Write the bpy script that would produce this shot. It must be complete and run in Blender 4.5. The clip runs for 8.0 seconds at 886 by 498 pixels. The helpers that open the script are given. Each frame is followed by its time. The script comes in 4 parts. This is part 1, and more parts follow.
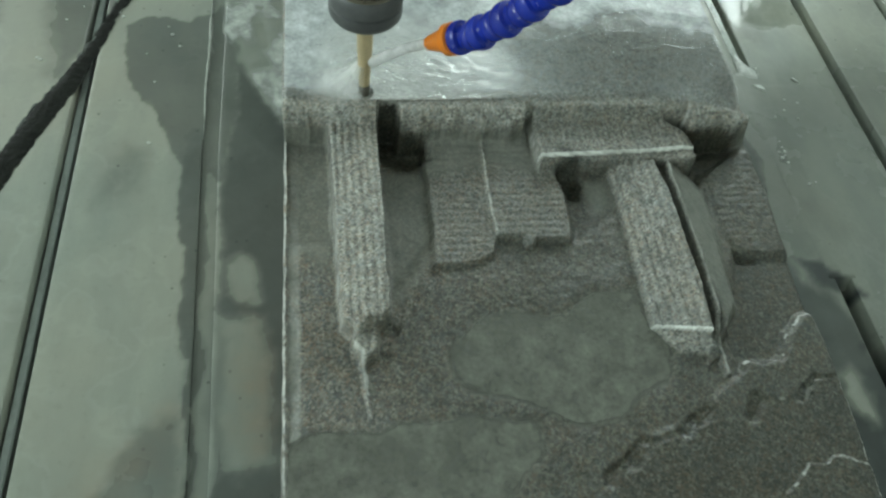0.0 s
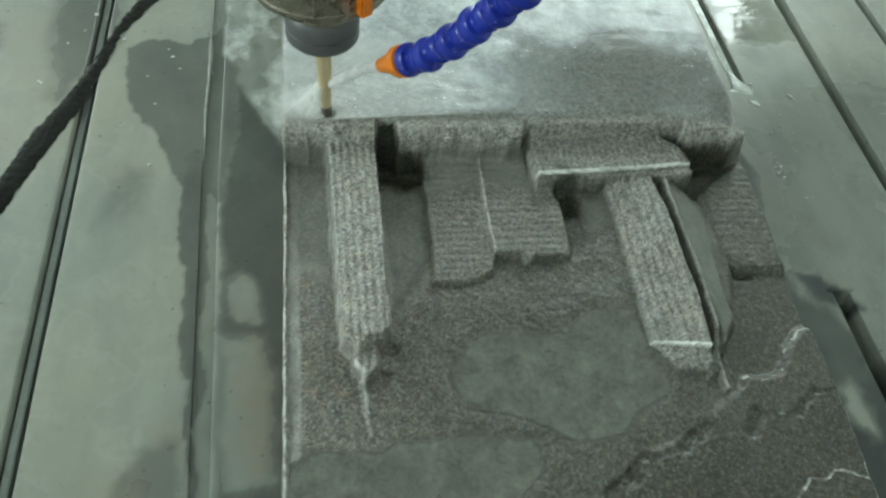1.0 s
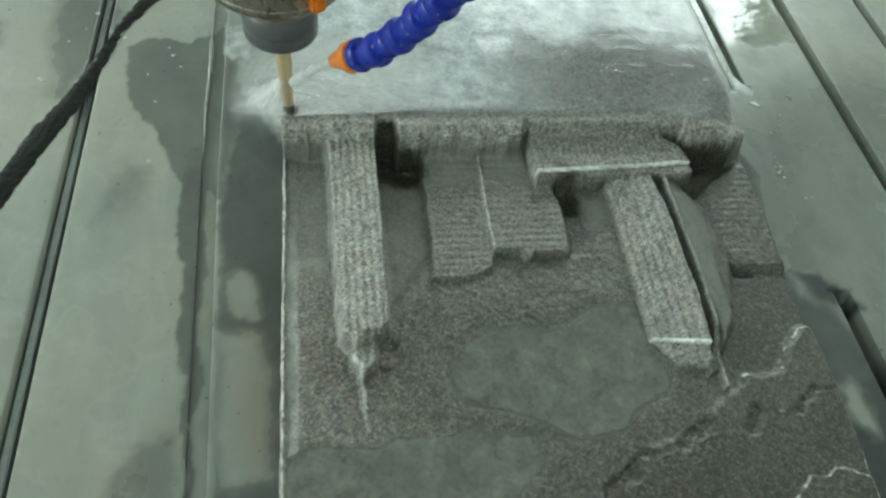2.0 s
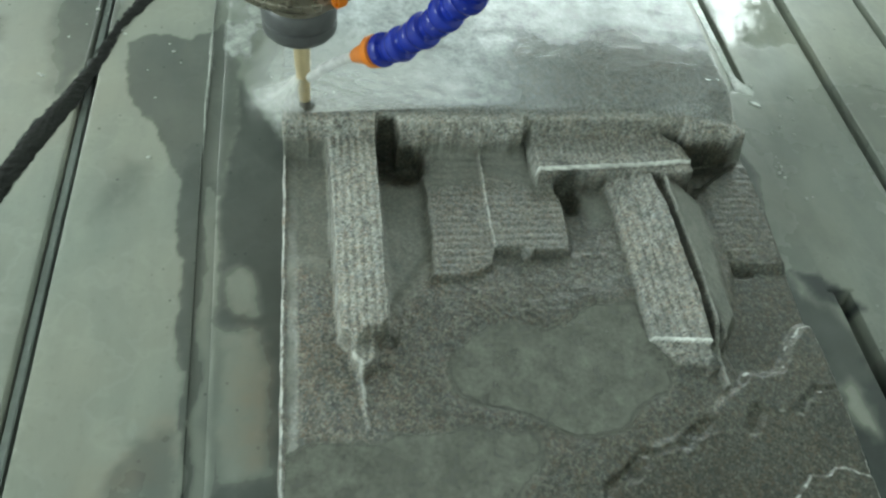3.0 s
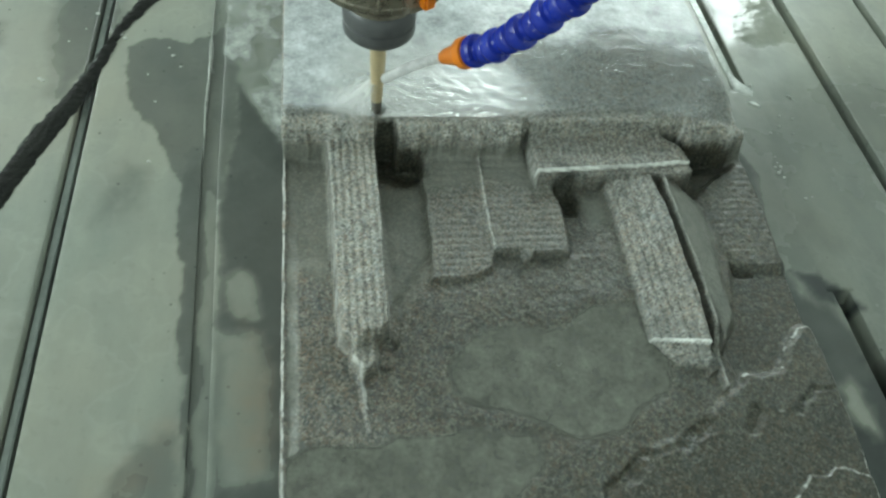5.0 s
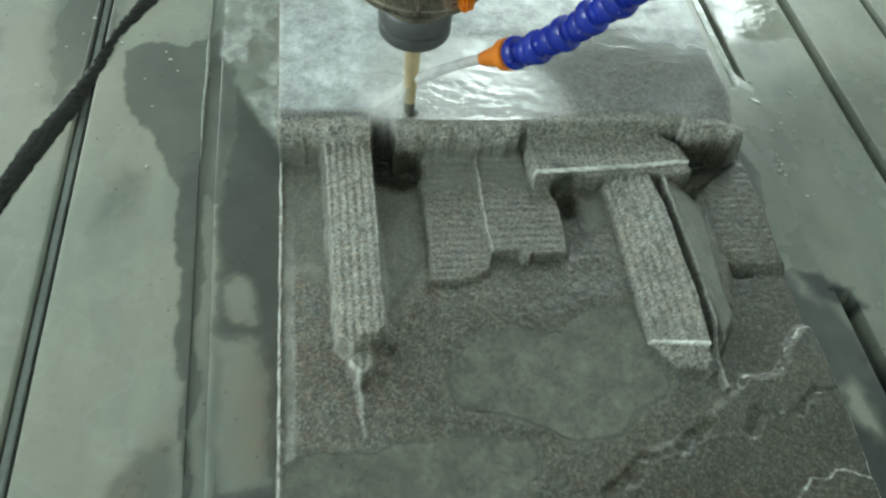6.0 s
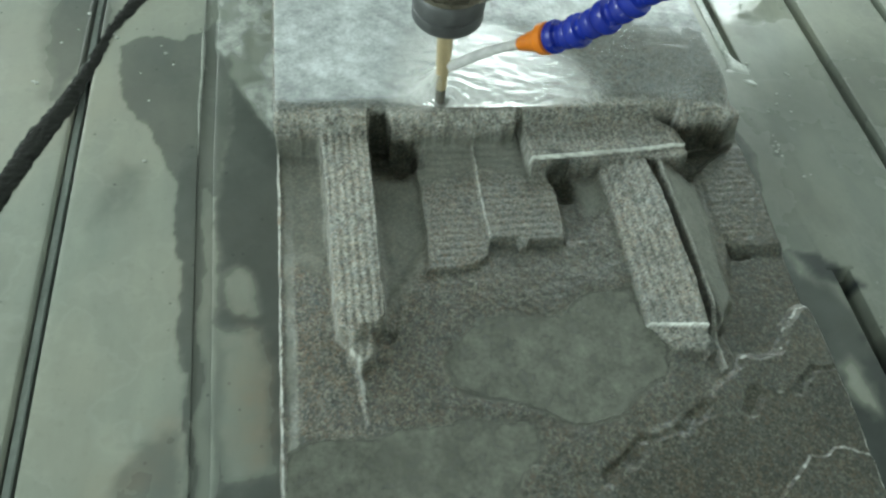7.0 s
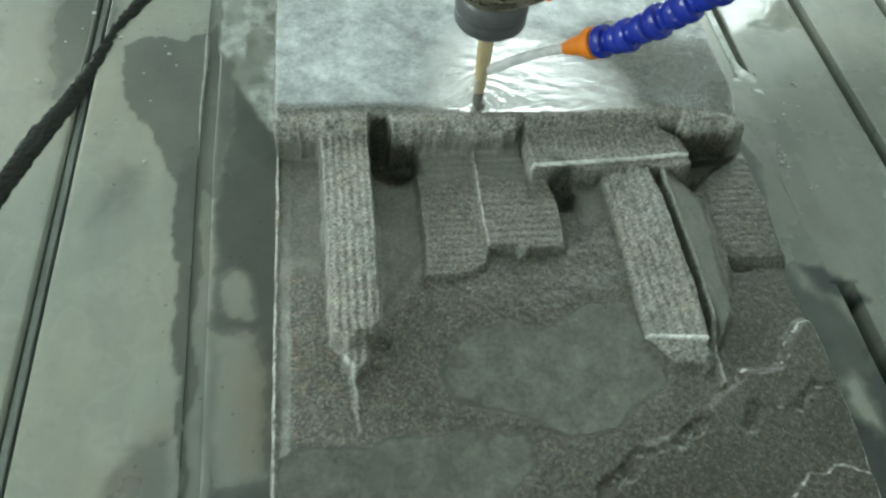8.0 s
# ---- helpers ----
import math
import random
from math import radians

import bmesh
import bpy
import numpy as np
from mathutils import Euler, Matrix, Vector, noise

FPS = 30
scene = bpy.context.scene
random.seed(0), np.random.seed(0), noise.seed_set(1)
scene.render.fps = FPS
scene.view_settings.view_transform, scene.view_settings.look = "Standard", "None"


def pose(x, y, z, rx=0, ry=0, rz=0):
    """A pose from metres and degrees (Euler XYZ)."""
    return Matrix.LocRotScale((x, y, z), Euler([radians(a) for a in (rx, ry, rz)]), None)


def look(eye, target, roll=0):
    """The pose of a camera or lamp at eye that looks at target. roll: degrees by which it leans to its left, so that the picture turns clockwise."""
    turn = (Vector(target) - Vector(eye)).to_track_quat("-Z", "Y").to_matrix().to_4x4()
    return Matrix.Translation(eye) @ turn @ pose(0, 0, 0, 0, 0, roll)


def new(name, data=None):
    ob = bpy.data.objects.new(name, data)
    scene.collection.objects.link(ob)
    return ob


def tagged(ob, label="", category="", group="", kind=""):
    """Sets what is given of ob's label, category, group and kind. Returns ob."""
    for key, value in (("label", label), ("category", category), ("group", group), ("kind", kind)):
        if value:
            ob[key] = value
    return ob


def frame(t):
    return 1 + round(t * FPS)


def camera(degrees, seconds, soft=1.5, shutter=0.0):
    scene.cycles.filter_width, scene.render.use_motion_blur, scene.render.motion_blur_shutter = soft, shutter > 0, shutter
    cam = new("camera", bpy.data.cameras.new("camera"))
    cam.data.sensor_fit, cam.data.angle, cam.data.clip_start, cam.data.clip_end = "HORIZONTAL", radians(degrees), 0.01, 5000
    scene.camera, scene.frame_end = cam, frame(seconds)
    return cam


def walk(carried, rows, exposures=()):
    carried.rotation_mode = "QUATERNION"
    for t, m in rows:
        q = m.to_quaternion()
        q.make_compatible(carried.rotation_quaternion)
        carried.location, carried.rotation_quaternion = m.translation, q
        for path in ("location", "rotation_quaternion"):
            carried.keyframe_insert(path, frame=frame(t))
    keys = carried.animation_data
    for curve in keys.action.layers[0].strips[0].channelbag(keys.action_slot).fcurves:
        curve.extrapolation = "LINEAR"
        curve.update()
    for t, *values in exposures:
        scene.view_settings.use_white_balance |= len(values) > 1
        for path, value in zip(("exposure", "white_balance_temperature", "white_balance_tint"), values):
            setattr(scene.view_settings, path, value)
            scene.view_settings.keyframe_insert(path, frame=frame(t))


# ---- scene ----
cam = camera(62.0, 8.0, 2.4)
PATH = [
    (0, (0.01595, -0.26633, 0.31300), (0.08267, -0.04921, -0.01625), 12.90),
    (0.5, (0.01498, -0.26685, 0.31278), (0.08288, -0.04624, -0.01391), 11.82),
    (1, (0.01628, -0.26668, 0.31539), (0.08305, -0.04242, -0.00904), 11.94),
    (1.5, (0.01673, -0.26703, 0.31275), (0.08263, -0.04082, -0.01049), 12.05),
    (2, (0.01698, -0.27112, 0.31161), (0.08352, -0.04302, -0.01017), 11.86),
    (2.5, (0.01698, -0.27112, 0.31161), (0.08352, -0.04302, -0.01017), 11.86),
    (3, (0.01606, -0.27185, 0.30955), (0.08361, -0.04331, -0.01171), 12.37),
    (3.5, (0.01682, -0.27152, 0.31119), (0.08357, -0.04298, -0.01023), 11.90),
    (4, (0.01609, -0.27190, 0.31197), (0.08374, -0.04310, -0.00907), 12.10),
    (4.5, (0.01693, -0.27140, 0.31220), (0.08413, -0.04286, -0.00913), 11.90),
    (5, (0.01698, -0.27112, 0.31161), (0.08352, -0.04302, -0.01017), 11.86),
    (5.5, (0.01698, -0.27112, 0.31161), (0.08352, -0.04302, -0.01017), 11.86),
    (6, (0.02202, -0.26790, 0.31333), (0.08469, -0.04143, -0.01038), 10.68),
    (6.5, (0.02389, -0.26896, 0.31342), (0.08500, -0.04580, -0.01287), 9.92),
    (7, (0.02331, -0.26958, 0.31495), (0.08477, -0.04805, -0.01239), 9.51),
    (7.5, (0.02509, -0.26884, 0.31439), (0.08520, -0.04599, -0.01230), 9.49),
    (8, (0.02886, -0.26698, 0.31378), (0.08577, -0.04358, -0.01311), 9.55),
]
walk(cam, [(t, look(eye, target, roll)) for t, eye, target, roll in PATH],
     exposures=((0.0, -0.34), (0.5, -0.26), (1.0, -0.20), (3.5, -0.12), (8.0, -0.17)))


# ---- light ----
def daylight():
    world = bpy.data.worlds.new("sky")
    scene.world = world
    world.use_nodes = True
    nt = world.node_tree
    sky = nt.nodes.new("ShaderNodeTexSky")
    sky.sky_type, sky.sun_disc = "NISHITA", False
    sky.sun_elevation, sky.sun_rotation = radians(40), radians(-30)
    nt.links.new(sky.outputs[0], nt.nodes["Background"].inputs[0])
    nt.nodes["Background"].inputs[1].default_value = 0.1


def window_lamp(name, place, turn, width, height, watts, colour=(0.855, 1.0, 0.96)):
    """Daylight that comes in through a window out of view."""
    data = bpy.data.lights.new(name, "AREA")
    data.shape, data.size, data.size_y, data.energy, data.color = "RECTANGLE", width, height, watts, colour
    ob = new(name, data)
    ob.matrix_world = pose(*place, -90, 0, turn)
    return ob


WALL_X, WALL_Y = 4.0, 3.0
SILL, HEAD = 0.75, 2.40
# first known by its glare, second assumed from light at the left
FAR_WINDOWS = ((0.80, 2.55, 125), (-3.5, -1.9, 110))
# unseen side window, added to light the left
ADDED_SIDE_WINDOW = (-1.9, 0.1, 135)
daylight()
for a, b, power in FAR_WINDOWS:
    window_lamp("window_daylight", ((a + b) / 2, WALL_Y + 0.1, (SILL + HEAD) / 2), 0, b - a, HEAD - SILL, power)
window_lamp("window_daylight", (-WALL_X - 0.1, (ADDED_SIDE_WINDOW[0] + ADDED_SIDE_WINDOW[1]) / 2, (SILL + HEAD) / 2), 90, ADDED_SIDE_WINDOW[1] - ADDED_SIDE_WINDOW[0], HEAD - SILL, ADDED_SIDE_WINDOW[2])


# ---- materials ----
class Nodes:
    """Short hand for building a node material."""

    def __init__(self, name):
        self.mat = bpy.data.materials.new(name)
        self.mat.use_nodes = True
        self.nt = self.mat.node_tree
        self.bsdf = self.nt.nodes["Principled BSDF"]
        self.out = self.nt.nodes["Material Output"]
        self.coord = self.nt.nodes.new("ShaderNodeTexCoord").outputs["Object"]

    def node(self, kind, **sets):
        n = self.nt.nodes.new(kind)
        for key, value in sets.items():
            n.inputs[key.replace("_", " ")].default_value = value
        return n

    def link(self, a, b):
        self.nt.links.new(a, b)

    def noise(self, scale, detail=4.0, rough=0.55, stretch=None):
        n = self.node("ShaderNodeTexNoise", Scale=scale, Detail=detail, Roughness=rough)
        if stretch:
            m = self.node("ShaderNodeMapping")
            m.inputs["Scale"].default_value = stretch
            self.link(self.coord, m.inputs["Vector"])
            self.link(m.outputs[0], n.inputs["Vector"])
        else:
            self.link(self.coord, n.inputs["Vector"])
        return n.outputs["Fac"]

    def cells(self, scale):
        n = self.node("ShaderNodeTexVoronoi", Scale=scale)
        self.link(self.coord, n.inputs["Vector"])
        return n

    def ramp(self, fac, *stops):
        n = self.nt.nodes.new("ShaderNodeValToRGB")
        while len(n.color_ramp.elements) < len(stops):
            n.color_ramp.elements.new(0.5)
        for e, (at, c) in zip(n.color_ramp.elements, stops):
            e.position = at
            e.color = (c, c, c, 1) if isinstance(c, (int, float)) else (*c, 1)
        self.link(fac, n.inputs[0])
        return n.outputs[0]

    def mix(self, fac, a, b, blend="MIX"):
        n = self.nt.nodes.new("ShaderNodeMix")
        n.data_type, n.blend_type = "RGBA", blend
        for sock, v in ((n.inputs[0], fac), (n.inputs[6], a), (n.inputs[7], b)):
            if isinstance(v, (int, float)):
                sock.default_value = v if sock == n.inputs[0] else (v, v, v, 1)
            elif isinstance(v, tuple):
                sock.default_value = (*v, 1)
            else:
                self.link(v, sock)
        return n.outputs[2]

    def math(self, op, a, b=0.0):
        n = self.nt.nodes.new("ShaderNodeMath")
        n.operation = op
        for sock, v in zip(n.inputs, (a, b)):
            if isinstance(v, (int, float)):
                sock.default_value = v
            else:
                self.link(v, sock)
        return n.outputs[0]

    def attribute(self, name):
        n = self.nt.nodes.new("ShaderNodeAttribute")
        n.attribute_name = name
        return n.outputs["Fac"]

    def set(self, key, v):
        sock = self.bsdf.inputs[key]
        if isinstance(v, (int, float)):
            sock.default_value = v
        elif isinstance(v, tuple):
            sock.default_value = (*v, 1)
        else:
            self.link(v, sock)

    def bump(self, height, strength, distance):
        n = self.node("ShaderNodeBump", Strength=strength, Distance=distance)
        self.link(height, n.inputs["Height"])
        self.link(n.outputs[0], self.bsdf.inputs["Normal"])


def plain(name, colour, rough=0.5, metal=0.0, grain=300.0, vary=0.25, bump=0.0002, coat=0.0):
    m = Nodes(name)
    big, fine = m.noise(grain / 12), m.noise(grain)
    tone = m.math("ADD", m.math("MULTIPLY", big, 0.6), m.math("MULTIPLY", fine, 0.4))
    lo, hi = tuple(c * (1 - vary) for c in colour), tuple(min(1, c * (1 + vary)) for c in colour)
    m.set("Base Color", m.ramp(tone, (0.3, lo), (0.7, hi)))
    m.set("Roughness", m.ramp(tone, (0.3, max(0.03, rough - 0.1)), (0.7, min(1, rough + 0.1))))
    m.set("Metallic", metal)
    m.set("Coat Weight", coat)
    m.bump(fine, 0.5, bump)
    return m.mat


def granite():
    """Grey granite: dry and dusty on the raised figures, wet and dark between them."""
    m = Nodes("granite")
    grains = m.cells(920.0)
    sep = m.nt.nodes.new("ShaderNodeSeparateColor")
    m.link(grains.outputs["Color"], sep.inputs[0])
    tone = m.ramp(sep.outputs[0], (0.0, (0.07, 0.07, 0.068)), (0.3, (0.16, 0.16, 0.155)), (0.62, (0.24, 0.24, 0.23)), (1.0, (0.40, 0.40, 0.38)))
    warm = m.mix(m.ramp(sep.outputs[1], (0.70, 0.0), (0.84, 0.7)), tone, (0.27, 0.185, 0.14))
    cool = m.mix(m.ramp(sep.outputs[2], (0.70, 0.0), (0.84, 0.6)), warm, (0.115, 0.15, 0.19))
    cloud = m.ramp(m.noise(28.0, 5), (0.3, 0.75), (0.7, 1.2))
    body = m.mix(1.0, m.mix(1.0, cool, cloud, "MULTIPLY"), (0.825, 0.80, 0.775), "MULTIPLY")
    hue = m.mix(m.ramp(m.noise(120.0, 3, 0.6), (0.35, 0.0), (0.65, 1.0)), (0.93, 1.0, 1.05), (1.07, 1.0, 0.91))
    body = m.mix(1.0, body, hue, "MULTIPLY")
    stain = m.mix(m.ramp(m.noise(48.0, 4, 0.6), (0.38, 0.0), (0.62, 1.0)), (0.95, 1.0, 1.04), (1.06, 1.0, 0.92))
    body = m.mix(1.0, body, stain, "MULTIPLY")
    dry = m.attribute("dry")
    patchy = m.math("MULTIPLY", dry, m.ramp(m.noise(160.0, 4), (0.3, 0.55), (0.65, 1.0)))
    mottle = m.mix(m.ramp(m.noise(210.0, 4, 0.7), (0.4, 0.0), (0.6, 1.0)), (0.085, 0.097, 0.093), (0.21, 0.195, 0.165))
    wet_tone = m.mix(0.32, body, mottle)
    holes = m.nt.nodes.new("ShaderNodeSeparateColor")
    m.link(m.cells(880.0).outputs["Color"], holes.inputs[0])
    wet_tone = m.mix(m.ramp(holes.outputs[0], (0.12, 0.6), (0.26, 0.0)), wet_tone, (0.045, 0.05, 0.045))
    wet_tone = m.mix(m.ramp(holes.outputs[1], (0.80, 0.0), (0.92, 0.65)), wet_tone, (0.36, 0.37, 0.33))
    wet_tone = m.mix(1.0, wet_tone, (0.91, 0.87, 0.82), "MULTIPLY")
    # darker by attribute, which also holds the painted shade of pits and recesses
    wet_tone = m.mix(m.attribute("darkening"), wet_tone, m.mix(1.0, wet_tone, (0.34, 0.365, 0.335), "MULTIPLY"))
    dust = m.mix(0.34, m.mix(1.0, body, (1.35, 1.35, 1.3), "MULTIPLY"), (0.62, 0.63, 0.58))
    pits = m.nt.nodes.new("ShaderNodeSeparateColor")
    m.link(m.cells(900.0).outputs["Color"], pits.inputs[0])
    dust = m.mix(m.ramp(pits.outputs[0], (0.20, 0.65), (0.34, 0.0)), dust, (0.095, 0.095, 0.09))
    dust = m.mix(m.ramp(pits.outputs[1], (0.72, 0.0), (0.85, 0.5)), dust, (0.66, 0.66, 0.62))
    colour = m.mix(patchy, wet_tone, dust)
    # edge glints painted white into the colour
    colour = m.mix(m.math("MULTIPLY", m.attribute("pale_glint"), m.ramp(m.noise(260.0), (0.3, 0.5), (0.6, 1.0))), colour, (0.80, 0.82, 0.78))
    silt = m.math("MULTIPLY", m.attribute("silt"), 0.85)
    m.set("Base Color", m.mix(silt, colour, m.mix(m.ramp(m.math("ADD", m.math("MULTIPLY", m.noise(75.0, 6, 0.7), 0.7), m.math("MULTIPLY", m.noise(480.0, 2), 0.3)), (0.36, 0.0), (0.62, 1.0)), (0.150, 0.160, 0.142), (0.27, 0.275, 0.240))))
    m.set("Roughness", m.mix(patchy, m.ramp(m.noise(220.0), (0.35, 0.28), (0.65, 0.5)), 0.8))
    m.set("Specular IOR Level", 0.4)
    m.bump(m.math("ADD", m.noise(700.0, 3), m.math("MULTIPLY", sep.outputs[0], 0.5)), 0.42, 0.0006)
    return m.mat


def table_top():
    """Grey-green machine table: dried slurry, dark where it is wet."""
    m = Nodes("slurry_coated_table")
    wet = m.attribute("wet")
    film = m.noise(9.0, 6, 0.6)
    grit = m.noise(240.0, 4)
    dry_tone = m.ramp(film, (0.3, (0.20, 0.22, 0.187)), (0.5, (0.268, 0.29, 0.244)), (0.7, (0.315, 0.335, 0.280)))
    smear = m.noise(22.0, 6, 0.65, (1.6, 0.5, 1.0))
    dry_tone = m.mix(m.ramp(smear, (0.42, 0.5), (0.58, 0.0)), dry_tone, (0.19, 0.213, 0.19))
    tide = m.noise(14.0, 4, 0.6)
    dry_tone = m.mix(m.ramp(tide, (0.485, 0.0), (0.5, 0.13), (0.53, 0.0)), dry_tone, (0.44, 0.46, 0.41))
    warmth = m.ramp(m.noise(7.0, 3), (0.42, 0.0), (0.68, 0.6))
    dry_tone = m.mix(warmth, dry_tone, (0.30, 0.285, 0.228))
    dry_tone = m.mix(m.ramp(grit, (0.25, 0.25), (0.42, 0.0)), dry_tone, (0.15, 0.16, 0.14))
    specks = m.nt.nodes.new("ShaderNodeSeparateColor")
    spots = m.cells(210.0)
    m.link(spots.outputs["Color"], specks.inputs[0])
    near = m.ramp(spots.outputs["Distance"], (0.12, 1.0), (0.2, 0.0))
    dry_tone = m.mix(m.math("MULTIPLY", near, m.ramp(specks.outputs[0], (0.93, 0.0), (0.95, 0.7))), dry_tone, (0.07, 0.075, 0.065))
    wet_tone = m.ramp(m.noise(35.0, 5), (0.3, (0.030, 0.036, 0.035)), (0.7, (0.06, 0.070, 0.067)))
    rust = m.mix(m.math("MULTIPLY", m.attribute("rust"), m.ramp(m.noise(45.0), (0.35, 0.0), (0.7, 0.7))), dry_tone, (0.27, 0.22, 0.16))
    m.set("Base Color", m.mix(wet, rust, wet_tone))
    m.set("Roughness", m.mix(wet, m.ramp(film, (0.3, 0.42), (0.7, 0.3)), m.ramp(m.noise(30.0), (0.3, 0.1), (0.7, 0.2))))
    m.link(m.mix(m.attribute("film"), m.bsdf.inputs["Roughness"].links[0].from_socket, 0.06), m.bsdf.inputs["Roughness"])
    m.bump(m.math("ADD", m.math("MULTIPLY", film, 4.0), m.math("MULTIPLY", grit, 0.25)), 0.25, 0.0006)
    return m.mat


def water(name, milk, tint, ripple, ripple_scale, rough=0.03, stretch=None, fading="", through_light=0.0, shine=1.0):
    """A thin sheet of water over something: clear or milky below, glossy by Fresnel above."""
    m = Nodes(name)
    nt = m.nt
    nt.nodes.remove(m.bsdf)
    clear, front, back, haze, gloss = (nt.nodes.new(k) for k in ("ShaderNodeBsdfTransparent", "ShaderNodeBsdfDiffuse", "ShaderNodeBsdfTranslucent", "ShaderNodeMixShader", "ShaderNodeBsdfGlossy"))
    murk = m.math("ADD", m.math("MULTIPLY", m.noise(80.0, 6, 0.7), 0.65), m.math("MULTIPLY", m.noise(520.0, 2), 0.35))
    shade = m.ramp(murk, (0.36, tuple(c * 0.72 for c in tint)), (0.64, tuple(min(1.0, c * 1.28) for c in tint)))
    m.link(shade, front.inputs[0])
    m.link(shade, back.inputs[0])
    haze.inputs[0].default_value = through_light
    m.link(front.outputs[0], haze.inputs[1])
    m.link(back.outputs[0], haze.inputs[2])
    gloss.inputs["Roughness"].default_value = rough
    body, top = nt.nodes.new("ShaderNodeMixShader"), nt.nodes.new("ShaderNodeMixShader")
    share = m.ramp(m.noise(120.0 if fading else 40.0, 4), (0.3, milk * 0.75), (0.7, min(1.0, milk * 1.15)))
    if fading:
        share = m.math("MULTIPLY", share, m.attribute("cover"))
    m.link(share, body.inputs[0])
    m.link(clear.outputs[0], body.inputs[1])
    m.link(haze.outputs[0], body.inputs[2])
    b = m.node("ShaderNodeBump", Strength=0.9, Distance=ripple)
    m.link(m.noise(ripple_scale, 3, 0.5, stretch), b.inputs["Height"])
    f = m.node("ShaderNodeFresnel", IOR=1.33)
    for n in (f, gloss):
        m.link(b.outputs[0], n.inputs["Normal"])
    shiny = m.math("MULTIPLY", f.outputs[0], m.attribute("cover" if fading == "both" else "sheen")) if fading else f.outputs[0]
    m.link(m.math("MULTIPLY", shiny, shine), top.inputs[0])
    m.link(body.outputs[0], top.inputs[1])
    m.link(gloss.outputs[0], top.inputs[2])
    m.link(top.outputs[0], m.out.inputs[0])
    return m.mat


GRANITE = granite()
TABLE = table_top()
SLOT = plain("dark_wet_slot_metal", (0.10, 0.11, 0.105), 0.3, 0.3, 260, 0.4)
RAIL = plain("dull_aluminium", (0.24, 0.265, 0.25), 0.45, 0.5, 260, 0.3)
RUBBER = plain("black_wet_rubber", (0.008, 0.009, 0.007), 0.5, 0.0, 330, 0.9, 0.0024)
RUBBER.node_tree.nodes["Principled BSDF"].inputs["Specular IOR Level"].default_value = 0.10
BEAD = plain("wet_slurry_bead", (0.30, 0.32, 0.29), 0.13, 0.0, 600, 0.4, 0.0003, 0.6)
EDGE = plain("wet_frayed_edge", (0.10, 0.11, 0.10), 0.12, 0.0, 900, 0.7, 0.0012)
NUT = plain("black_oxide_steel", (0.12, 0.125, 0.128), 0.40, 0.25, 300, 0.25)
STEEL = plain("stained_spindle_steel", (0.36, 0.33, 0.27), 0.32, 0.9, 180, 0.3)
BRASS = plain("tan_coated_bit", (0.62, 0.50, 0.30), 0.35, 0.35, 300, 0.2)
TIP = plain("dark_diamond_grit", (0.13, 0.12, 0.10), 0.7, 0.2, 900, 0.5, 0.0004)
def wet_blue():
    m = Nodes("wet_blue_plastic")
    smear = m.ramp(m.noise(190.0, 4, 0.65), (0.62, 0.0), (0.76, 0.5))
    base = m.ramp(m.noise(40.0), (0.3, (0.008, 0.022, 0.27)), (0.7, (0.016, 0.042, 0.42)))
    m.set("Base Color", m.mix(smear, base, (0.45, 0.50, 0.60)))
    m.set("Roughness", m.ramp(m.noise(90.0), (0.3, 0.12), (0.7, 0.32)))
    m.bump(m.noise(260.0), 0.35, 0.0004)
    return m.mat


BLUE = wet_blue()
GLEAM = plain("white_water_gleam", (0.66, 0.69, 0.66), 0.2, 0.0, 400, 0.35, 0.0010)
ORANGE = plain("orange_plastic", (0.80, 0.22, 0.012), 0.32, 0.0, 200, 0.15, 0.0001, 0.2)
# pale, so that the unseen walls bounce light onto the stone's near faces
PAINT = plain("pale_wall_paint", (0.72, 0.74, 0.71), 0.8, 0.0, 30, 0.1)
CEIL = plain("dull_ceiling_paint", (0.60, 0.62, 0.60), 0.85, 0.0, 30, 0.06)
CONCRETE = plain("concrete", (0.28, 0.28, 0.26), 0.7, 0.0, 40, 0.25)
FRAME = plain("window_frame_paint", (0.35, 0.36, 0.35), 0.5, 0.0, 60, 0.1)
FILM = water("whitish_water", 0.70, (0.72, 0.765, 0.775), 0.0004, 60.0, 0.12, (1.0, 1.7, 1.0), "milk")
RIPPLE = water("broken_water", 0.55, (0.78, 0.81, 0.78), 0.0003, 110.0, 0.18, (1.0, 1.5, 1.0), "both")
SILTY = water("silty_water", 0.8, (0.160, 0.166, 0.142), 0.0002, 60.0, 0.2, None, "both")
JET = water("white_water", 3.0, (0.98, 0.99, 0.98), 0.0003, 420.0, 0.2, None, "", 0.6, 0.35)
SPRAY = water("fine_spray", 0.75, (0.90, 0.92, 0.89), 0.0003, 200.0, 0.5, None, "both", 0.4, 0.1)
SPLASHED = water("splashed_milky_water", 0.9, (0.74, 0.78, 0.74), 0.0005, 90.0, 0.12, None, "both")
CHANNEL = water("channel_water", 0.85, (0.62, 0.66, 0.62), 0.0004, 90.0, 0.08)


# ---- mesh helpers ----
def mesh_object(name, verts, faces, material, parent=None, label="", smooth=True):
    me = bpy.data.meshes.new(name)
    me.from_pydata([tuple(v) for v in verts], [], [tuple(f) for f in faces])
    me.materials.append(material)
    if smooth:
        me.shade_smooth()
    ob = new(name, me)
    ob.parent = parent
    return tagged(ob, label)


